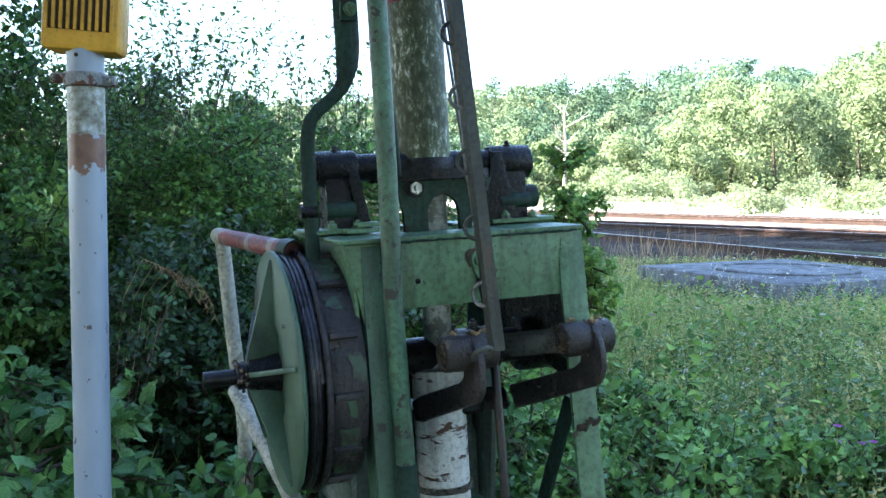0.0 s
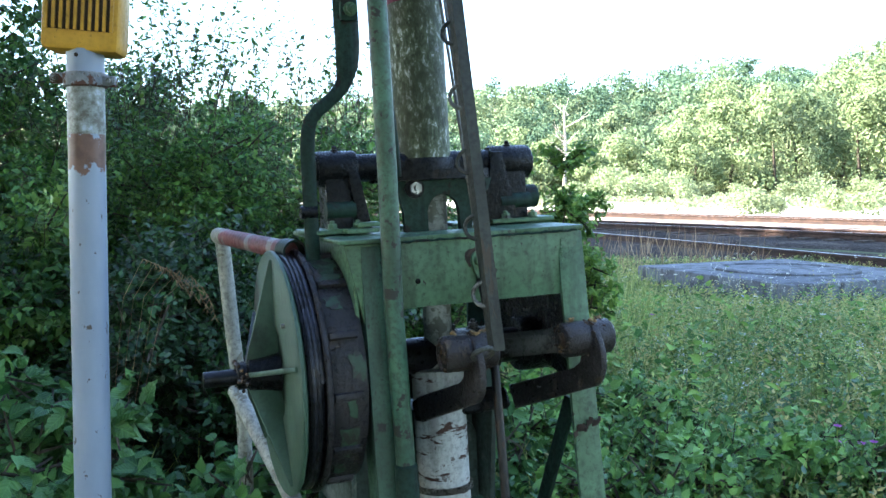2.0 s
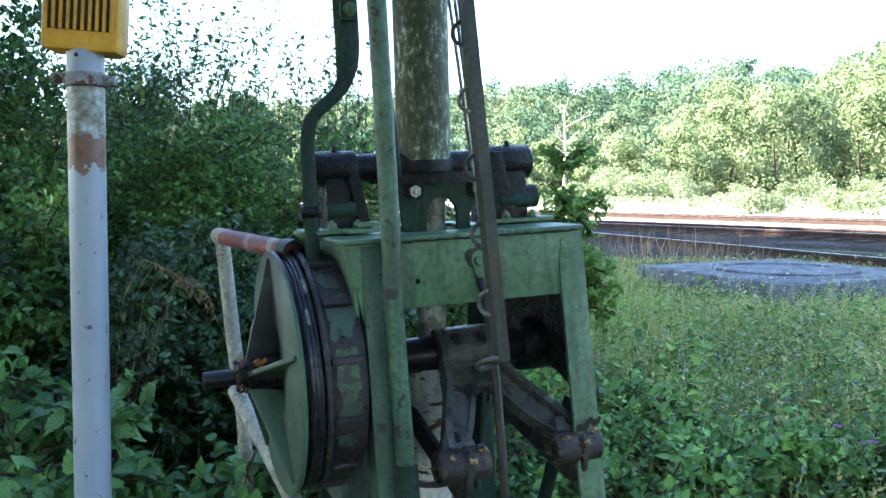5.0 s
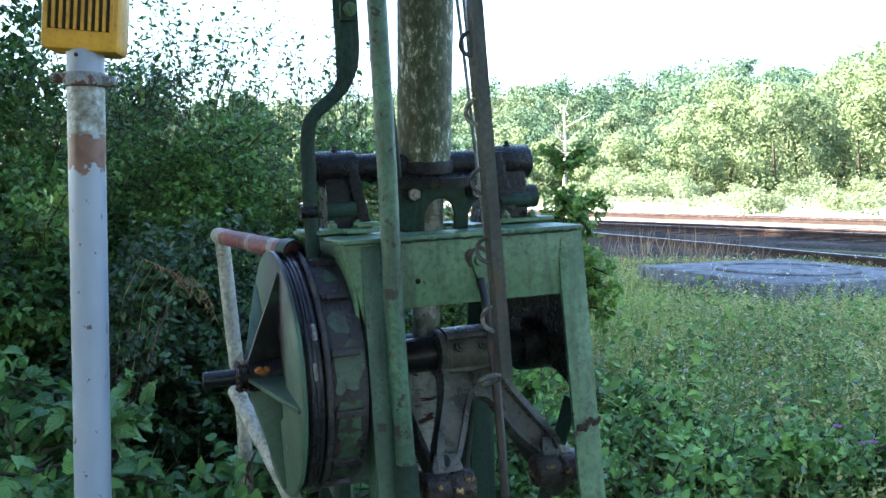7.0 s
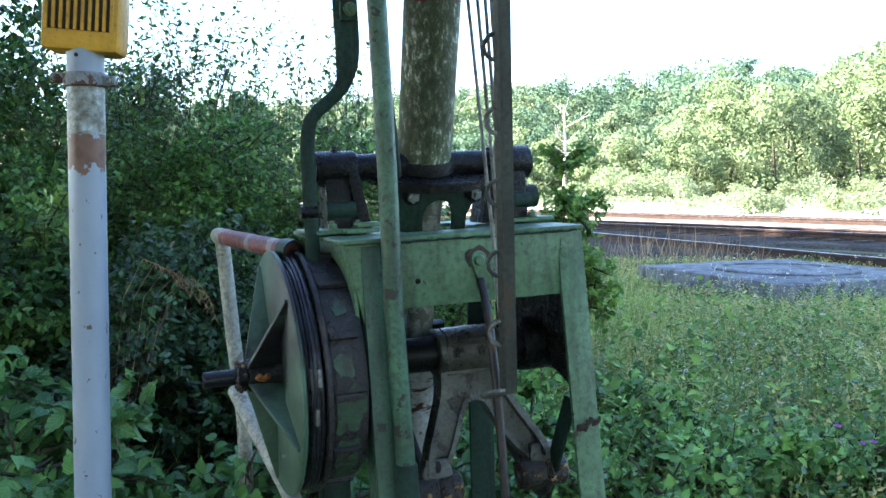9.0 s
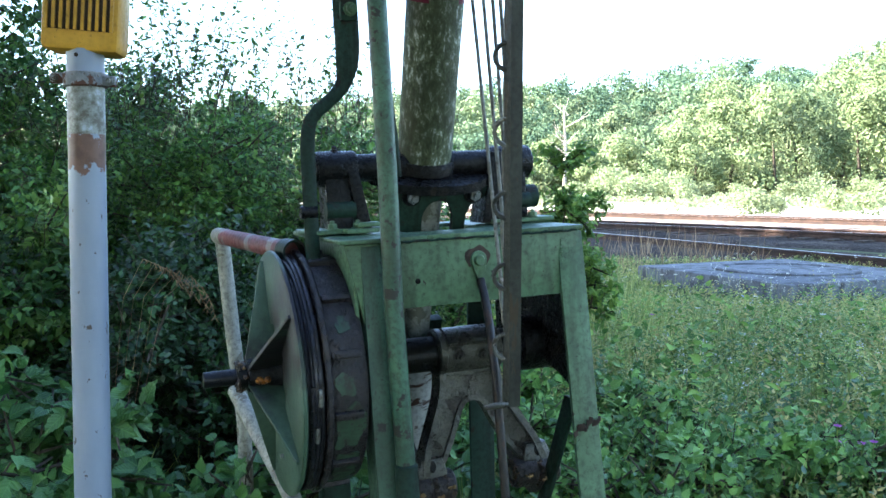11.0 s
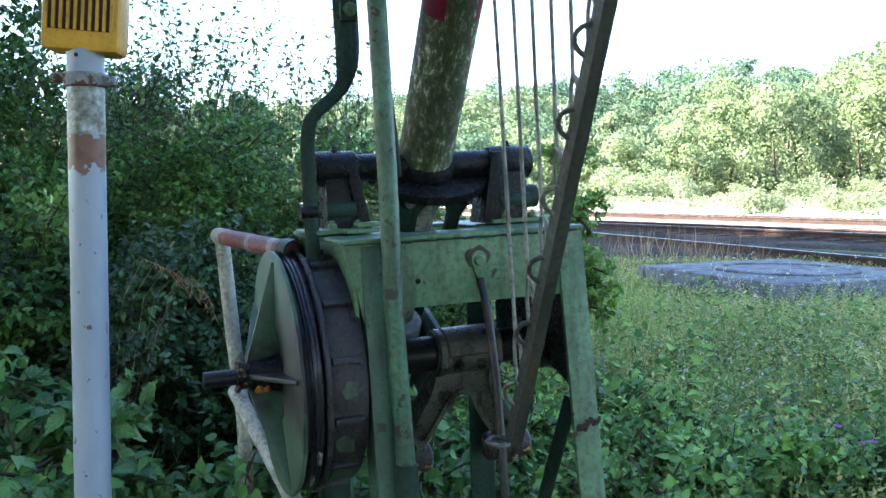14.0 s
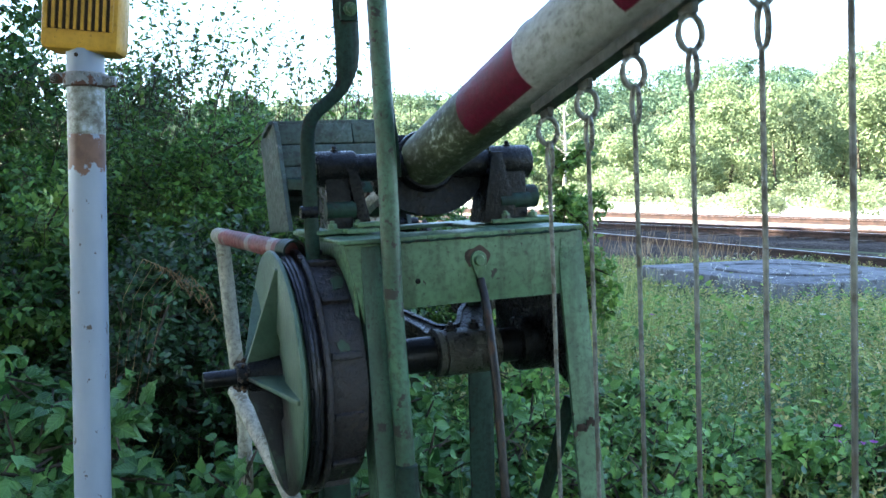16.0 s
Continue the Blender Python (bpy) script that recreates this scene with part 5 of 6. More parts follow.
def shrub(x, y, h, r, twigs, per, size, mat, label, seed, name="shrub", lean=(0, 0), low=0.1, wisps=0, wide=0.5, detail=1, category="shrub", wisp_len=0.75, girth=(0.45, 0.62)):
    """A many-stemmed shrub: limbs, branches and leafy twigs with an uneven outline."""
    global RNG
    RNG = np.random.default_rng(seed)
    rnd = random.Random(seed)
    t = thing(name, Matrix.Translation((x, y, 0)), label, category)
    segs, nodes = [], []
    for i in range(rnd.randint(5, 8)):
        a, k = rnd.uniform(0, 6.28), rnd.uniform(0.25, 1.0)
        p = Vector((0.08 * math.cos(a), 0.08 * math.sin(a), -0.03))
        top = Vector((r * k * math.cos(a) * 0.9 + lean[0], r * k * math.sin(a) * 0.9 + lean[1], h * rnd.uniform(0.6, 0.98) * (1 - 0.25 * k)))
        n = 6
        prev = p
        for j in range(1, n + 1):
            f = j / n
            q = p.lerp(top, f) + Vector((rnd.gauss(0, 0.03), rnd.gauss(0, 0.03), 0.12 * h * math.sin(f * 2.6) * k)) * (0.5 + r * 0.4)
            segs.append((prev, q, 0.012 * h * (1.05 - f) * 0.7 + 0.003, 0.012 * h * (1.05 - f - 1 / n) * 0.7 + 0.002))
            prev = q
            if f * h > low:
                nodes.append((q, f))
    sub = []
    for q, f in nodes:
        for _ in range(4):
            v = Vector((rnd.gauss(0, 1), rnd.gauss(0, 1), rnd.gauss(0.25, 0.6))).normalized() * rnd.uniform(0.3, 0.75) * r * 0.75
            e = q + v
            e.z = max(0.05, e.z)
            segs.append((q, e, 0.006, 0.0025))
            sub.append((q, e))
    sub_a = np.array([tuple(a) for a, b in sub])
    sub_b = np.array([tuple(b) for a, b in sub])
    pick = RNG.integers(0, len(sub), twigs)
    base = sub_a[pick] + (sub_b[pick] - sub_a[pick]) * RNG.uniform(0.15, 1.0, (twigs, 1)) + RNG.normal(size=(twigs, 3)) * 0.06 * r
    dirs = unit(RNG.normal(size=(twigs, 3)) + np.array((0, 0, 0.35)) + unit(base * np.array((1, 1, 0.15))) * 0.8)
    tip = base + dirs * RNG.uniform(0.5, 1.3, (twigs, 1)) * wide * 0.35 * r
    tip[:, 2] = np.maximum(tip[:, 2], 0.03)
    for b, e in zip(base[::3], tip[::3]):
        segs.append((b, e, 0.0022, 0.001))
    if wisps:
        wb = np.stack([RNG.uniform(-r, r, wisps) * 0.9 + lean[0], RNG.uniform(-r, r, wisps) * 0.7 + lean[1], RNG.uniform(0.75, 1.0, wisps) * h], 1)
        wt = wb + np.stack([RNG.normal(0, 0.22, wisps), RNG.normal(0, 0.22, wisps), RNG.uniform(0.10, wisp_len, wisps)], 1) * 0.7
        base, tip = np.concatenate([base, wb]), np.concatenate([tip, wt])
        for b, e in zip(wb, wt):
            segs.append((b, e, 0.0022, 0.0008))
    c, d, nr, sz = twigs_to_leaves(base, tip, per, size)
    c[:, 2] = np.maximum(c[:, 2], 0.02)
    leaves_object("foliage", c, d, nr, sz, sz * RNG.uniform(*girth, len(sz)), mat, t, detail)
    stems_mesh("branchwork", segs, M_BARK, t)["kind"] = "stuff"
    return t


SH1 = "dense green shrub with many small leaves"
shrub(-2.42, 4.3, 2.9, 0.90, 3600, 12, 0.050, M_LEAF, "tall leafy shrub at the end of the hedge", 11, wisps=60)
shrub(-1.75, 4.5, 1.70, 0.80, 3600, 13, 0.040, M_LEAF, SH1, 12, wisps=110, wisp_len=0.9)
shrub(-1.10, 4.7, 1.50, 0.80, 3600, 13, 0.038, M_LEAF, SH1, 13, wisps=230, wisp_len=1.05)
shrub(-0.62, 5.0, 1.26, 0.72, 3200, 13, 0.036, M_LEAF, SH1, 14, wisps=80, wisp_len=1.1)
shrub(-2.25, 5.6, 2.2, 1.0, 2400, 11, 0.052, M_LEAF, SH1, 15, wisps=70)
shrub(-1.45, 6.1, 1.95, 0.85, 1500, 12, 0.048, M_LEAF, "taller airy shrub at the back of the hedge", 23, wisps=120, wisp_len=0.9)
shrub(-0.05, 5.6, 1.26, 0.65, 1700, 11, 0.042, M_LEAF, SH1, 16, wisps=30)
LOW = "low shrub with small glossy leaves, coloured dark for the shade under the hedge"
shrub(-1.2, 3.55, 0.98, 0.65, 3000, 11, 0.040, M_LEAF_SHADED, LOW, 17)
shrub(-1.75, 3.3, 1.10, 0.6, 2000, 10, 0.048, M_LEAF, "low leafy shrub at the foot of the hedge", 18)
shrub(-0.55, 3.7, 0.90, 0.6, 2600, 10, 0.040, M_LEAF_SHADED, LOW, 19)
shrub(-0.85, 3.15, 0.62, 0.42, 1700, 10, 0.038, M_LEAF_SHADED, LOW, 20)
shrub(0.57, 4.6, 1.40, 0.32, 700, 9, 0.047, M_NETTLE, "small bush of broad leaves behind the stand", 22, low=0.80, wide=0.8, detail=3)


def bramble(x, y, h, r, twigs, size, seed, mat=None, label="low bramble with broad toothed leaves"):
    return shrub(x, y, h, r, twigs, 6, size, mat or M_BRAMBLE, label, seed, "bramble", low=0.02, wide=0.9, detail=3, category="bramble", girth=(0.62, 0.85))


for i, (bx, by, bh, br, bn, bs) in enumerate((
        (-1.35, 2.55, 0.66, 0.42, 230, 0.088), (-1.02, 2.45, 0.52, 0.34, 300, 0.080), (-0.56, 2.6, 0.34, 0.30, 260, 0.066),
        (-0.78, 2.25, 0.36, 0.28, 170, 0.070), (-0.30, 2.75, 0.38, 0.35, 170, 0.066), (0.02, 3.0, 0.38, 0.36, 260, 0.060), (0.30, 3.1, 0.33, 0.34, 520, 0.046),
        (0.45, 2.55, 0.30, 0.30, 250, 0.046), (0.75, 2.9, 0.30, 0.32, 560, 0.043), (1.05, 3.0, 0.28, 0.34, 540, 0.042), (1.4, 3.2, 0.26, 0.34, 540, 0.040),
        (0.15, 3.8, 0.45, 0.40, 220, 0.064), (0.65, 3.6, 0.34, 0.36, 440, 0.050), (-0.25, 3.5, 0.5, 0.4, 180, 0.064))):
    # Right-hand plants get a lighter leaf, standing in for the more open sky.
    bramble(bx, by, bh, br, bn, bs, 40 + i, M_ELDER_SKYLIT if bx > 0.1 else None)
bramble(-0.46, 2.32, 0.46, 0.16, 80, 0.066, 58)


def patch(name, x0, x1, y0, y1, count, hmin, hmax, per, size, mat, label, seed, inside=None, droop=0.05, detail=1):
    """Upright weeds or grass over a stretch of ground, as one mass."""
    global RNG
    RNG = np.random.default_rng(seed)
    x, y = RNG.uniform(x0, x1, count), y0 + (y1 - y0) * RNG.uniform(0, 1, count)
    if inside:
        ok = np.array([inside(a, b) for a, b in zip(x, y)])
        x, y = x[ok], y[ok]
    m = len(x)
    clump = np.array([0.42 + 1.0 * (0.5 + 0.5 * noise.noise(Vector((a * 1.7, b * 1.7, 3)))) + 0.25 * noise.noise(Vector((a * 6, b * 6, 8))) for a, b in zip(x, y)])
    h = RNG.uniform(hmin, hmax, m) * clump
    base = np.stack([x, y, np.zeros(m)], 1)
    tip = base + np.stack([RNG.normal(0, 0.22, m) * h, RNG.normal(0, 0.22, m) * h, h], 1)
    c, d, nr, sz = twigs_to_leaves(base, tip, per, size, droop=droop)
    ob = leaves_object(name, c, d, nr, sz, sz * RNG.uniform(0.26, 0.55, len(sz)) * (1.35 if detail == 3 else 1), mat, None, detail)
    return tagged(ob, label, "weeds", "", "stuff")


def view_side(a, b):
    return -0.05 * b < a < 0.60 * b + 0.5 and not (2.3 < a < 5.5 and 8.6 < b < 11.9 and abs((a - 3.92) * 0.917 + (b - 10.29) * 0.4) < 1.2 and abs((b - 10.29) * 0.917 - (a - 3.92) * 0.4) < 1.25)


def build_plume():
    t = thing("dry_grass_plume", Matrix.Translation((-1.0, 2.65, 0)), "drooping dry grass plume before the hedge", "grass")
    rnd = random.Random(3)
    segs = []
    for k in range(5):
        pts = [Vector((0, 0, 0)), Vector((0.02 + 0.02 * k, 0, 0.45)), Vector((0.06 + 0.03 * k, 0, 0.80)), Vector((0.12 + 0.035 * k, 0, 0.915 - 0.012 * k)), Vector((0.19 + 0.03 * k, 0, 0.885 - 0.02 * k)), Vector((0.235 + 0.025 * k, 0, 0.83 - 0.025 * k))]
        for a, b in zip(pts, pts[1:]):
            segs.append((a, b, 0.0008, 0.0006))
        for a, b in zip(pts[3:], pts[4:]):
            for j in range(9):
                q = a.lerp(b, j / 9)
                segs.append((q, q + Vector((rnd.uniform(-0.012, 0.016), rnd.uniform(-0.012, 0.012), -rnd.uniform(0.008, 0.02))), 0.0018, 0.0009))
    stems_mesh("stalk", segs, M_STRAW, t)


build_plume()


def near_slab(a, b):
    return view_side(a, b) and b > 6.3


def meadow(a, b):
    return view_side(a, b) and b < 8.0


def tall_growth(a, b):
    return view_side(a, b) and not (a > 1.5 and b > 6.7) and b < 9


patch("weeds", 0, 4.5, 2.7, 5.2, 4200, 0.05, 0.30, 14, 0.036, M_WEED, "dense small-leaved weeds", 60, meadow)
patch("weeds", 0, 6, 5.0, 8.1, 8000, 0.05, 0.28, 13, 0.034, M_WEED, "dense small-leaved weeds", 75, meadow)
patch("weeds", 0, 9, 6.5, 14.0, 9000, 0.03, 0.14, 7, 0.050, M_WEED, "low weeds round the slab", 61, near_slab)
patch("nettles", 0, 6, 3.2, 8.0, 900, 0.20, 0.50, 12, 0.070, M_NETTLE, "upright nettles with pointed leaves", 66, tall_growth, 0.05, 3)
patch("tall_weeds", 0, 6, 3.2, 8.5, 2600, 0.20, 0.52, 24, 0.022, M_WEED, "tall weeds with fine pale leaves", 67, tall_growth)


def fringe(a, b):
    return view_side(a, b) and noise.noise(Vector((a * 2.2, b * 2.2, 5))) > -0.05


patch("tall_weeds", 1.3, 4.4, 6.6, 7.7, 420, 0.14, 0.36, 20, 0.034, M_WEED, "tall pale weeds growing before the slab", 81, fringe)
patch("tall_weeds", 0.9, 3.6, 3.4, 6.6, 420, 0.25, 0.52, 16, 0.050, M_WEED, "tall pale weeds in loose clumps", 82, fringe)
patch("bramble_leaves", 0.6, 3.2, 2.9, 5.4, 700, 0.10, 0.32, 7, 0.072, M_BRAMBLE, "broad leaves standing among the weeds", 83, fringe, 0.05, 3)


def clumped(a, b):
    return view_side(a, b) and b < 7.6 and noise.noise(Vector((a * 1.3, b * 1.3, 11))) > 0.02


patch("leafy_weeds", 0.5, 5.0, 3.4, 7.6, 2600, 0.08, 0.34, 10, 0.042, M_ELDER_SKYLIT, "dark leafy weeds in loose clumps", 84, clumped)
patch("tall_weeds", 0.6, 5.0, 4.0, 7.2, 700, 0.30, 0.55, 26, 0.020, M_PALE_WEED, "pale feathery flowering weeds", 85, tall_growth)


def blades(name, x0, x1, y0, y1, count, hmin, hmax, wid, mat, label, seed, inside=None, lean=0.35):
    global RNG
    RNG = np.random.default_rng(seed)
    x, y = RNG.uniform(x0, x1, count), RNG.uniform(y0, y1, count)
    if inside:
        ok = np.array([inside(a, b) for a, b in zip(x, y)])
        x, y = x[ok], y[ok]
    m = len(x)
    h = RNG.uniform(hmin, hmax, m)
    c = np.stack([x, y, np.full(m, -0.01)], 1)
    d = np.stack([RNG.normal(0, lean, m), RNG.normal(0, lean, m), np.ones(m)], 1)
    nr = RNG.normal(size=(m, 3)) + np.array((0, -1, 0.2))
    ob = leaves_object(name, c, d, nr, h, np.full(m, wid), mat, None, 1, 0.1)
    return tagged(ob, label, "grass", "", "stuff")


blades("grass", 0, 8, 3, 9, 15000, 0.10, 0.40, 0.007, M_GRASS, "tall thin meadow grass among weeds", 62, tall_growth, 0.5)
blades("grass", 0.7, 1.9, 5.5, 10, 1300, 0.25, 0.50, 0.009, M_GRASS, "pale tall grass beside the stand", 68, None, 0.25)
blades("dry_stalks", 0, 8, 3.5, 9, 2600, 0.12, 0.40, 0.006, M_STRAW, "dry straw-coloured stalks", 63, tall_growth, 0.7)
blades("dry_stalks", 2.2, 4.5, 11.5, 15.5, 230, 0.2, 0.65, 0.009, M_STRAW, "dry straw-coloured stalks by the rail", 69, None, 0.3)
blades("grass", -2.2, 1.5, 1.9, 4.5, 2200, 0.10, 0.40, 0.008, M_GRASS, "thin grass under the hedge", 64, None, 0.5)
patch("weeds", -2.4, 1.5, 2.1, 4.2, 2600, 0.05, 0.30, 7, 0.05, M_BRAMBLE, "broad green ground growth", 65)


def pale_heads():
    global RNG
    RNG = np.random.default_rng(74)
    m = 280
    y = RNG.uniform(3.6, 9.5, m)
    x = y * RNG.uniform(0.12, 0.52, m)
    c0 = np.stack([x, y, RNG.uniform(0.18, 0.48, m)], 1)
    k = 6
    c = (c0[:, None] + RNG.normal(size=(m, k, 3)) * 0.010).reshape(-1, 3)
    ob = leaves_object("flower_heads", c, RNG.normal(size=(m * k, 3)), RNG.normal(size=(m * k, 3)) + np.array((0, -0.4, 1)), np.full(m * k, 0.011), np.full(m * k, 0.009), M_FLOWER_W)
    tagged(ob, "tiny pale flower heads scattered over the weeds", "flowers", "", "stuff")


pale_heads()


def flowers(name, spots, size, mat, label, seed):
    global RNG
    RNG = np.random.default_rng(seed)
    for x, y, z in spots:
        t = thing(name, Matrix.Translation((x, y, 0)), label, "flower")
        stems_mesh("stem", [((0, 0, -0.02), (0.01, 0, z), 0.002, 0.0015)], M_WEED, t)
        k = 9
        a = np.arange(k) * 2 * math.pi / k
        d = np.stack([np.cos(a), np.sin(a) * 0.8 - 0.2, np.full(k, 0.35)], 1)
        leaves_object("petals", np.tile((0.01, 0, z), (k, 1)).astype(float), d, np.tile((0, -0.4, 1.0), (k, 1)), np.full(k, size), np.full(k, size * 0.6), mat, t)


flowers("purple_flower", [(1.317, 3.0, 0.322), (1.335, 3.0, 0.268), (1.45, 3.02, 0.262), (1.40, 3.0, 0.262), (1.15, 5.0, 0.42)], 0.017, M_FLOWER_P, "small purple meadow flower on a thin stem", 70)
flowers("blue_flower", [(1.95, 5.85, 0.42)], 0.028, M_FLOWER_B, "small blue meadow flower on a thin stem", 71)
flowers("yellow_flower", [(1.62, 4.1, 0.36), (1.72, 4.1, 0.32), (0.85, 5.2, 0.62)], 0.014, M_FLOWER_Y, "small yellow meadow flower on a thin stem", 72)
flowers("white_flower", [(2.1 + 0.5 * math.sin(i * 2.3), 5.0 + 0.35 * i, 0.38 + 0.04 * math.cos(i)) for i in range(9)], 0.022, M_FLOWER_W, "small white meadow flower on a thin stem", 73)


# ---- woods on the hill ----
def tree_shape(rng, x, y, z, h, r, n, size):
    """Leaf arrays for one broad tree: a domed crown of many lobes."""
    lobes = 16
    ld = unit(rng.normal(size=(lobes, 3)) + np.array((0, -0.25, 0.35)))
    lc = ld * np.array((r * 0.62, r * 0.62, h * 0.32)) * rng.uniform(0.6, 1.0, (lobes, 1)) + np.array((0, 0, 0.58 * h))
    lr = rng.uniform(0.26, 0.46, lobes) * r
    k = rng.integers(0, lobes, n)
    d = unit(rng.normal(size=(n, 3)) + np.array((0, 0, 0.25)))
    rad = rng.uniform(0.78, 1.05, (n, 1))
    c = lc[k] + d * lr[k][:, None] * rad * np.array((1, 1, 0.8))
    c[:, 2] = np.maximum(c[:, 2], 0.3)
    c = c + np.array((x, y, z))
    nr = d + rng.normal(size=(n, 3)) * 0.30 + np.array((0, 0, 0.30))
    dr = rng.normal(size=(n, 3)) - np.array((0, 0, 0.4))
    sz = size * rng.uniform(0.5, 1.3, n)
    return c, dr, nr, sz


def wood_tree(rng, x, y, z, h, r, n, size):
    """Leaf arrays for one wood's-edge tree: many leafy clumps round a crown that reaches low, and sparse large inner
    leaves added to block light.
    """
    lobes = 24
    ld = unit(rng.normal(size=(lobes, 3)) + np.array((0, 0, 0.12)))
    lc = ld * np.array((r * 0.76, r * 0.76, h * 0.44)) * rng.uniform(0.70, 1.0, (lobes, 1)) + np.array((0, 0, 0.46 * h))
    lr = rng.uniform(0.22, 0.42, lobes) * r
    k = rng.integers(0, lobes, n)
    d = unit(rng.normal(size=(n, 3)) + ld[k] * 0.6 + np.array((0, 0, 0.35)))
    c = lc[k] + d * lr[k][:, None] * rng.uniform(0.88, 1.06, (n, 1)) * np.array((1.1, 1.1, 0.70))
    nr = d + rng.normal(size=(n, 3)) * 0.20 + np.array((0, 0, 0.15))
    sz = size * rng.uniform(0.5, 1.3, n)
    # Inner leaves, added to stop light and leave dark gaps between clumps.
    n2 = 16 * lobes
    k2 = np.arange(n2) % lobes
    d2 = unit(rng.normal(size=(n2, 3)))
    c2 = lc[k2] + d2 * lr[k2][:, None] * rng.uniform(0.2, 0.74, (n2, 1))
    c = np.concatenate([c, c2])
    c[:, 2] = np.maximum(c[:, 2], 0.25)
    c = c + np.array((x, y, z))
    dr = rng.normal(size=(n + n2, 3)) - np.array((0, 0, 0.4))
    return c, dr, np.concatenate([nr, d2]), np.concatenate([sz, np.full(n2, 0.12 * r)])


def hill_top(px):
    return float(np.interp(px, [300, 700, 835, 1000, 1130, 1260, 1310, 1400, 1500, 1568, 1800], [175, 160, 140, 130, 112, 88, 100, 100, 76, 58, 40]))


def build_woods():
    rng = np.random.default_rng(90)
    kinds = {"sun": [], "mid": [], "ridge": []}
    segs = []
    for depth, n, leaves in ((92, 21, 8500), (106, 19, 4800), (122, 18, 2600), (140, 19, 2200), (160, 21, 2000), (182, 25, 1900), (200, 30, 1900)):
        for i in range(n):
            px = 300 + 1500 * (i + rng.uniform(-0.35, 0.35)) / (n - 1)
            dep = depth + rng.uniform(-5, 5)
            x = (px - 784) / 1604 * dep
            f = (depth - 92) / 102
            near = float(np.interp(px, [300, 1060, 1180, 1300, 1400, 1568], [0.50, 0.46, 0.52, 0.72, 0.80, 0.90]))
            top_px = 345 - (345 - hill_top(px)) * min(1.0, near + (1 - near) * f ** 0.75)
            zg = ground_height(x, dep) - 0.2
            h = max(5.5, (H + (334 - top_px) / 1604 * dep + rng.uniform(-1.2, 0.3) - zg) / 0.93)
            r = max(3.6, h * rng.uniform(0.36, 0.47)) if f < 0.8 else rng.uniform(4.8, 6.4)
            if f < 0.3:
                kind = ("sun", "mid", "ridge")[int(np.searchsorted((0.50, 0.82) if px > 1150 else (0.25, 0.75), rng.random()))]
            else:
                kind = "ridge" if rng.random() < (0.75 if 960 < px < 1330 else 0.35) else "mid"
            kinds[kind].append(wood_tree(rng, x, dep, zg, h, r, leaves, 0.215 + 0.24 * f))
            segs.append(((x, dep, zg - 0.5), (x + rng.normal(0, 0.4), dep, zg + h * 0.45), 0.22, 0.10))
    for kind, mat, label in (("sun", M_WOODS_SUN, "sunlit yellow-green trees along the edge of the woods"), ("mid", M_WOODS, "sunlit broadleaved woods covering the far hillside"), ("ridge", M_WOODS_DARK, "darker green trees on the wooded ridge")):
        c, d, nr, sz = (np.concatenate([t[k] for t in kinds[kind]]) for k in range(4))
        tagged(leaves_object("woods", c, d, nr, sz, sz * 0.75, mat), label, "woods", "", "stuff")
    tr = stems_mesh("woods_trunks", segs, M_BARK, None)
    tagged(tr, "trunks of the far woods", "woods", "", "stuff")
    # bright bushes at the wood's foot and on the gravel
    rows_c = []
    for i in range(18):
        px = 800 + 45 * i + rng.uniform(-18, 18)
        dep = rng.uniform(84, 88)
        hh = rng.uniform(1.0, 2.4)
        rows_c.append(tree_shape(rng, (px - 784) / 1604 * dep, dep, -0.2, hh, hh * 0.85, 1300, 0.15))
    for i in range(22):
        px = 820 + 800 * rng.uniform(0, 1)
        dep = rng.uniform(66, 88)
        hh = rng.choice((0.9, 1.3, 1.8, 2.4))
        rows_c.append(tree_shape(rng, (px - 784) / 1604 * dep, dep, -0.2, hh, hh * 0.8, 1100, 0.17))
    for px, dep, hh, r in ((1082, 80, 3.4, 2.0), (1128, 79, 2.6, 1.7), (1170, 82, 2.8, 1.8), (1325, 36, 1.35, 1.1), (1362, 38, 1.0, 0.8), (1470, 35, 1.3, 1.0), (1530, 36, 1.1, 1.0)):
        rows_c.append(tree_shape(rng, (px - 784) / 1604 * dep, dep, -0.15, hh, r, 1700, 0.05 + 0.0014 * dep))
    for i in range(90):
        dep = rng.uniform(40, 80)
        hh = rng.uniform(0.25, 0.6)
        rows_c.append(tree_shape(rng, rng.uniform(0.1, 0.55) * dep, dep, -0.05, hh, hh * rng.uniform(1.5, 4), 70, 0.22))
    c, d, nr, sz = (np.concatenate([t[k] for t in rows_c]) for k in range(4))
    ob = leaves_object("field_bushes", c, d, nr, sz, sz * 0.75, M_WOODS_PALE)
    tagged(ob, "pale sunlit bushes at the edge of the woods", "bushes", "", "stuff")


build_woods()


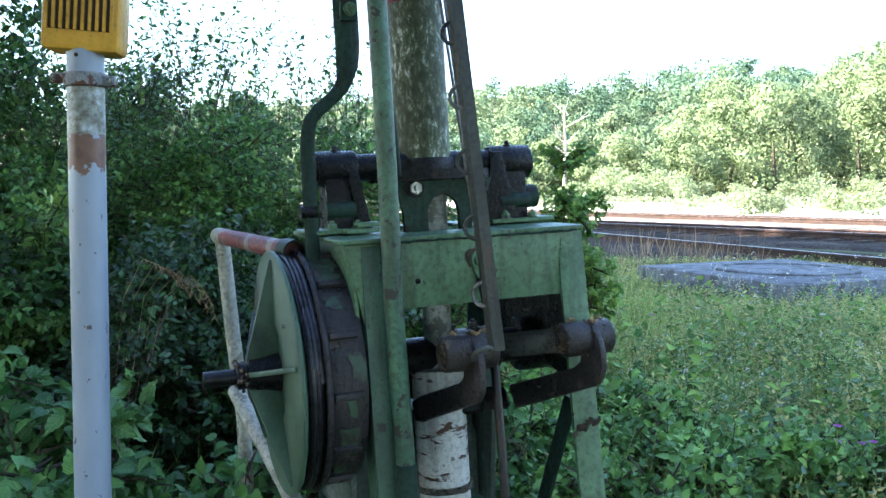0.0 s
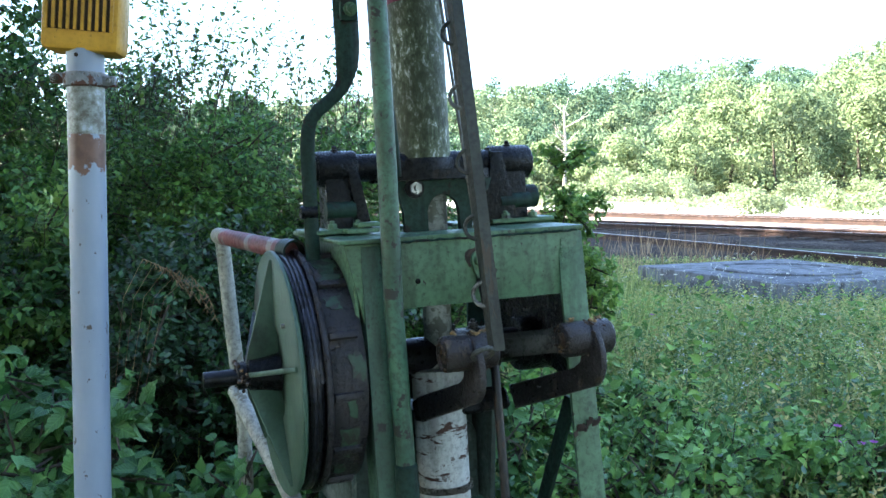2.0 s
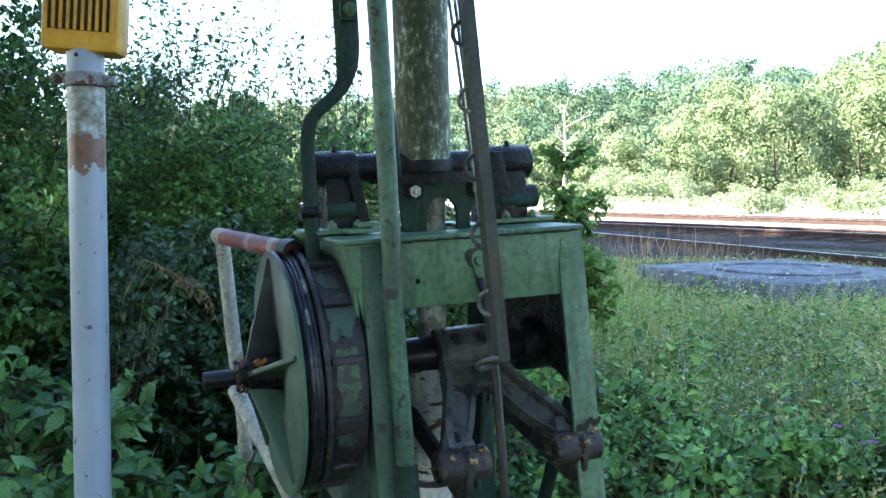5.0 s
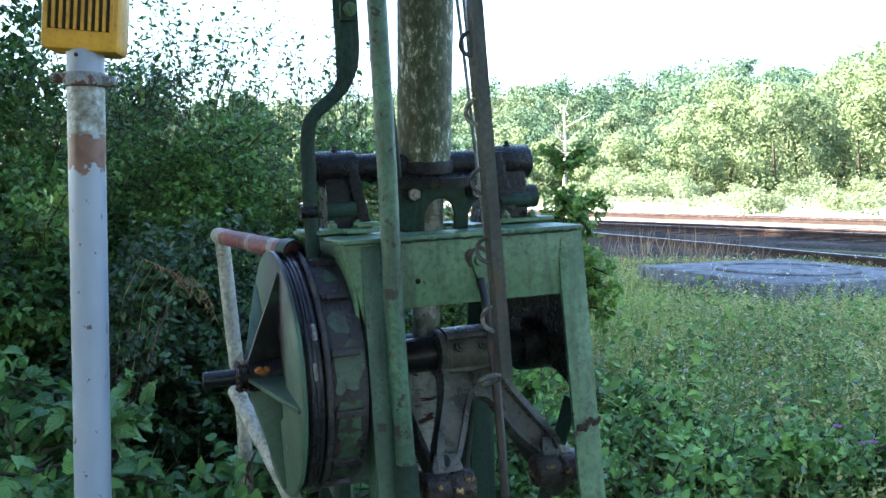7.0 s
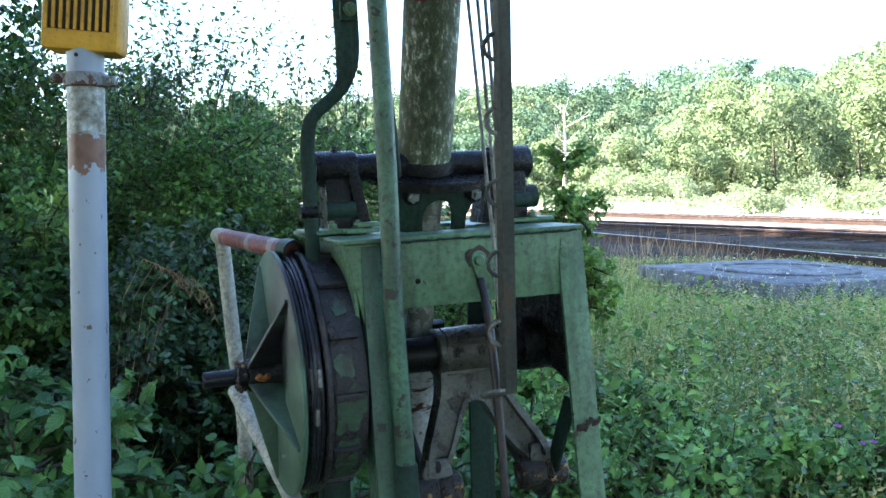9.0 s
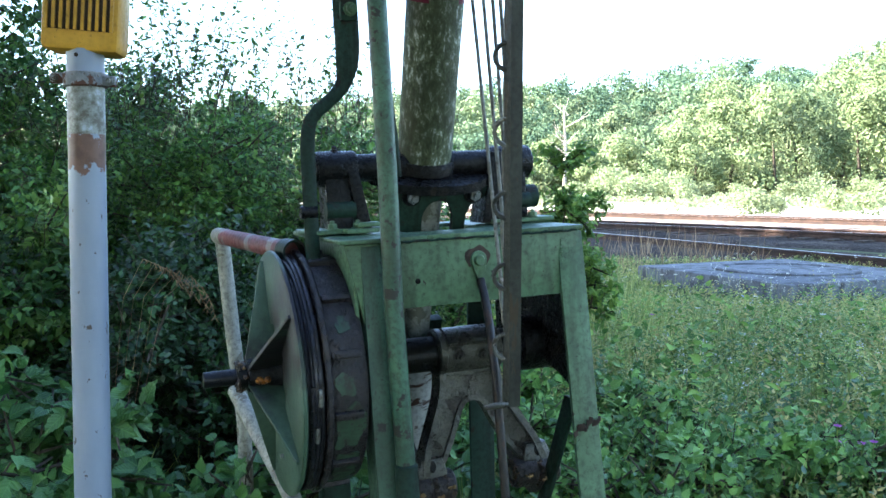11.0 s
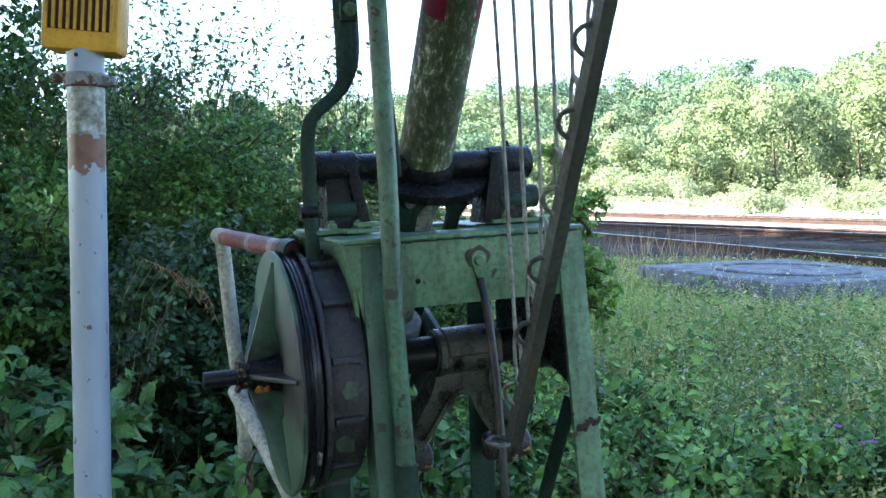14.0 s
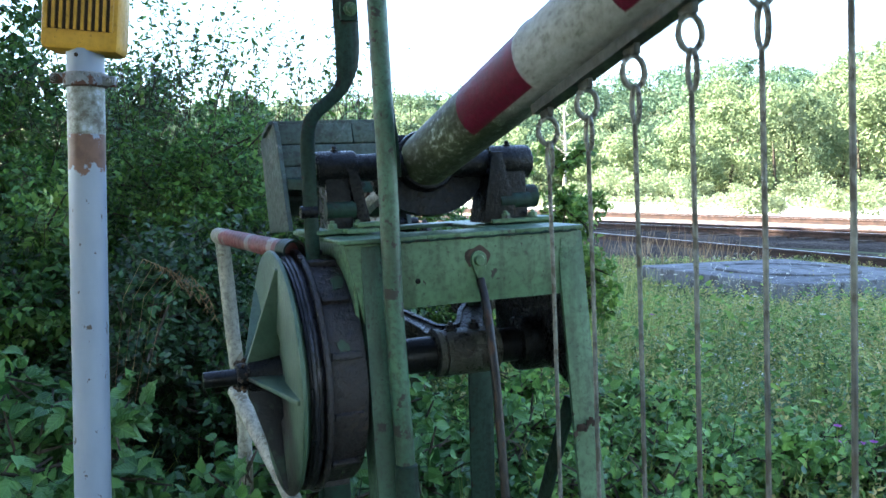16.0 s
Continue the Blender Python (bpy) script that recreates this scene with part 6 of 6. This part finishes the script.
def build_dead_tree():
    t = thing("dead_tree", Matrix.Translation((11.6, 87, 0)), "bare bleached dead tree before the woods", "tree")
    rnd = random.Random(8)
    segs = [((0, 0, -0.5), (0.1, 0, 5), 0.20, 0.14), ((0.1, 0, 5), (-0.1, 0, 9.0), 0.14, 0.05)]
    for i in range(16):
        z = rnd.uniform(3, 8.6)
        a = rnd.uniform(0, 6.28)
        ln = rnd.uniform(0.8, 2.6)
        e = Vector((ln * math.cos(a), ln * math.sin(a), z + ln * rnd.uniform(0.1, 0.9)))
        segs.append(((0, 0, z), e, 0.06, 0.02))
        segs.append((Vector((0, 0, z)).lerp(e, 0.6), e + Vector((rnd.gauss(0, 0.4), 0, 0.5)), 0.03, 0.01))
    stems_mesh("trunk", segs, M_DEADBARK, t)
    return t


build_dead_tree()


# ---- trees behind the lens, which shade the near ground ----
def shade_tree(x, y, h, r, seed):
    rng = np.random.default_rng(seed)
    t = thing("shade_tree", Matrix.Translation((x, y, 0)), "tall broadleaved tree that shades the crossing", "tree", "shade trees")
    bm = fresh()
    sweep(bm, [Vector((0, 0, -0.1)), Vector((0.1, 0, h * 0.3)), Vector((0, 0.1, h * 0.6)), Vector((0, 0, h * 0.85))], [0.24, 0.19, 0.13, 0.05], 10)
    for i in range(7):
        a, z = rng.uniform(0, 6.28), h * rng.uniform(0.25, 0.7)
        sweep(bm, [Vector((0, 0, z)), Vector((r * 0.45 * math.cos(a), r * 0.45 * math.sin(a), z + h * 0.1)), Vector((r * 0.8 * math.cos(a), r * 0.8 * math.sin(a), z + h * 0.16))], [0.07, 0.045, 0.015], 6)
    part("trunk", bm, M_BARK, t)
    c, d, nr, sz = tree_shape(rng, 0, 0, 0, h, r, 4600, 0.83)
    leaves_object("crown", c, d, nr, sz, sz * 0.8, M_LEAF, t)


for i, (sx, sy, shh, sr) in enumerate((
        (-8.0, -3.5, 12, 4.4), (-8.2, 0.5, 12, 4.4), (-8.8, 4.0, 12, 4.2), (-10.5, 7.5, 13, 4.2), (-12.5, -1, 16, 5.0), (-13.0, 3.5, 16, 5.0), (-14.0, 8.0, 16.5, 5.0), (-15.5, 12.0, 16.5, 4.6),
        (-5.0, -7.0, 11, 4.2), (-9, -8, 12, 4.4), (-13, -6, 16, 5), (-17.5, 3.5, 23, 5.4), (-20, 8.5, 25, 5.6), (-22, 13.5, 25, 5.6), (-24, 18.5, 25, 5.6),
        # This row behind the lens is added, unseen, to cut sky light and reflections.
        (-1.0, -7.5, 10, 4.2), (3.5, -8.0, 10, 4.2), (8.0, -7.5, 10, 4.2), (12.5, -5.0, 10, 4.0))):
    shade_tree(sx, sy, shh, sr, 200 + i)


# ---- the warning post ----
def build_post():
    d = 1.55
    foot, top = Vector((-0.616, d, -0.05)), Vector((-0.6045, d, H + 0.2335))
    t = thing("bell_post", Matrix.Translation((-0.602, d, 0)), "light grey painted steel post with rust patches", "post")
    o = Vector((-0.602, d, 0))
    r = 0.0305
    bm = fresh()
    cyl(bm, foot - o, top - o, r, seg=36)
    part("tube", bm, M_POST, t)
    zc = H + 0.183
    bm = fresh()
    lathe(bm, Vector((-0.003, 0, zc - 0.012)), Vector((-0.003, 0, 9)), [(0, r), (0, r + 0.004), (0.002, r + 0.006), (0.022, r + 0.006), (0.024, r + 0.004), (0.024, r), (0, r)], 36)
    cl = part("pipe_clamp", bm, M_CLAMP, t, "rusty grey pipe clamp")
    for s in (-1, 1):
        bm = fresh()
        box(bm, Vector((s * (r + 0.012) - 0.003, -0.008, zc - 0.003 * s)), (0.024, 0.012, 0.018), None, 0.002)
        part("clamp_ear", bm, M_CLAMP, cl)
        bm = fresh()
        bolt(bm, Vector((s * (r + 0.017) - 0.003, -0.014, zc - 0.003 * s)), (0, -1, 0), 0.0058, 0.005)
        part("clamp_bolt", bm, M_GREY_WORN, cl)
    bm = fresh()
    cyl(bm, Vector((-0.006, -r - 0.0004, H + 0.222)), Vector((-0.006, -r + 0.002, H + 0.222)), 0.0035, seg=12)
    part("drain_hole", bm, M_DARKSLOT, t)
    # yellow louvred box on top
    w, dp, hh = 0.126, 0.085, 0.26
    z0 = H + 0.236
    yb = thing("bell_box", Matrix.Translation((-0.6090, d + 0.01, z0 - 0.008)) @ Matrix.Rotation(radians(4), 4, "Y") @ Matrix.Rotation(radians(7), 4, "Z"), "yellow louvred warning-bell box on a post", "bell box")
    bm = fresh()
    box(bm, Vector((0, 0, hh / 2)), (w, dp, hh), None, 0.011)
    part("case", bm, M_YELLOW, yb)
    bm = fresh()
    box(bm, Vector((0.0, -dp / 2 + 0.0125, 0.034 + 0.10)), (0.104, 0.030, 0.20), None, 0.002)
    part("louvre_back", bm, M_DARKSLOT, yb, "dark opening behind the louvres")
    for i in range(10):
        bm = fresh()
        box(bm, Vector((-0.0520 + 0.104 * i / 9, -dp / 2 - 0.004, 0.136)), (0.0052, 0.006, 0.204), None, 0.0012)
        part("louvre_slat", bm, M_YELLOW, yb)
    for zz in (0.24,):
        bm = fresh()
        box(bm, Vector((0, -dp / 2 - 0.003, zz)), (0.111, 0.006, 0.010), None, 0.002)
        part("louvre_frame", bm, M_YELLOW, yb)
    return t


build_post()


# ---- pipe barrier behind the drum ----
def build_pipe_rail():
    a, b = Vector((-0.300, 1.83, H - 0.128)), Vector((-0.600, 2.42, H - 0.125))
    o = Vector((-0.59, 2.40, 0))
    t = thing("pipe_rail", Matrix.Translation(o), "worn red and cream steel pipe rail", "pipe rail")
    bm = fresh()
    lathe(bm, a - o, b - o, [(0.045, 0.0155), (0.045, 0.021), ((b - a).length, 0.021), ((b - a).length + 0.006, 0.018), ((b - a).length + 0.008, 0.002)], 28)
    part("top_pipe", bm, M_REDPIPE, t, "pipe with faded red paint")
    bm = fresh()
    e = a.lerp(b, 0.88)
    lathe(bm, e - o, b - o, [(0, 0.0212), (0.001, 0.0218), ((b - e).length, 0.0218), ((b - e).length + 0.001, 0.0212)], 28)
    part("cream_end", bm, M_CREAM, t)
    bm = fresh()
    sweep(bm, [Vector((-0.585, 2.40, H - 0.14)) - o, Vector((-0.56, 2.40, H - 0.40)) - o, Vector((-0.53, 2.38, H - 0.62)) - o, Vector((-0.52, 2.38, -0.05)) - o], 0.0195, 16)
    part("upright", bm, M_CREAM, t)
    bm = fresh()
    sweep(bm, [Vector((-0.548, 2.36, H - 0.53)) - o, Vector((-0.37, 2.10, H - 0.70)) - o, Vector((-0.25, 1.95, H - 0.86)) - o], 0.021, 16)
    part("stay", bm, M_CREAM, t)
    bm = fresh()
    lathe(bm, a - o + (a - b).normalized() * 0.002, b - o, [(0, 0.021), (0, 0.025), (0.060, 0.025), (0.060, 0.0212), (0, 0.021)], 28)
    part("socket", bm, M_GREEN_DARK, t, "open dark green pipe socket")
    return t


build_pipe_rail()

motions()
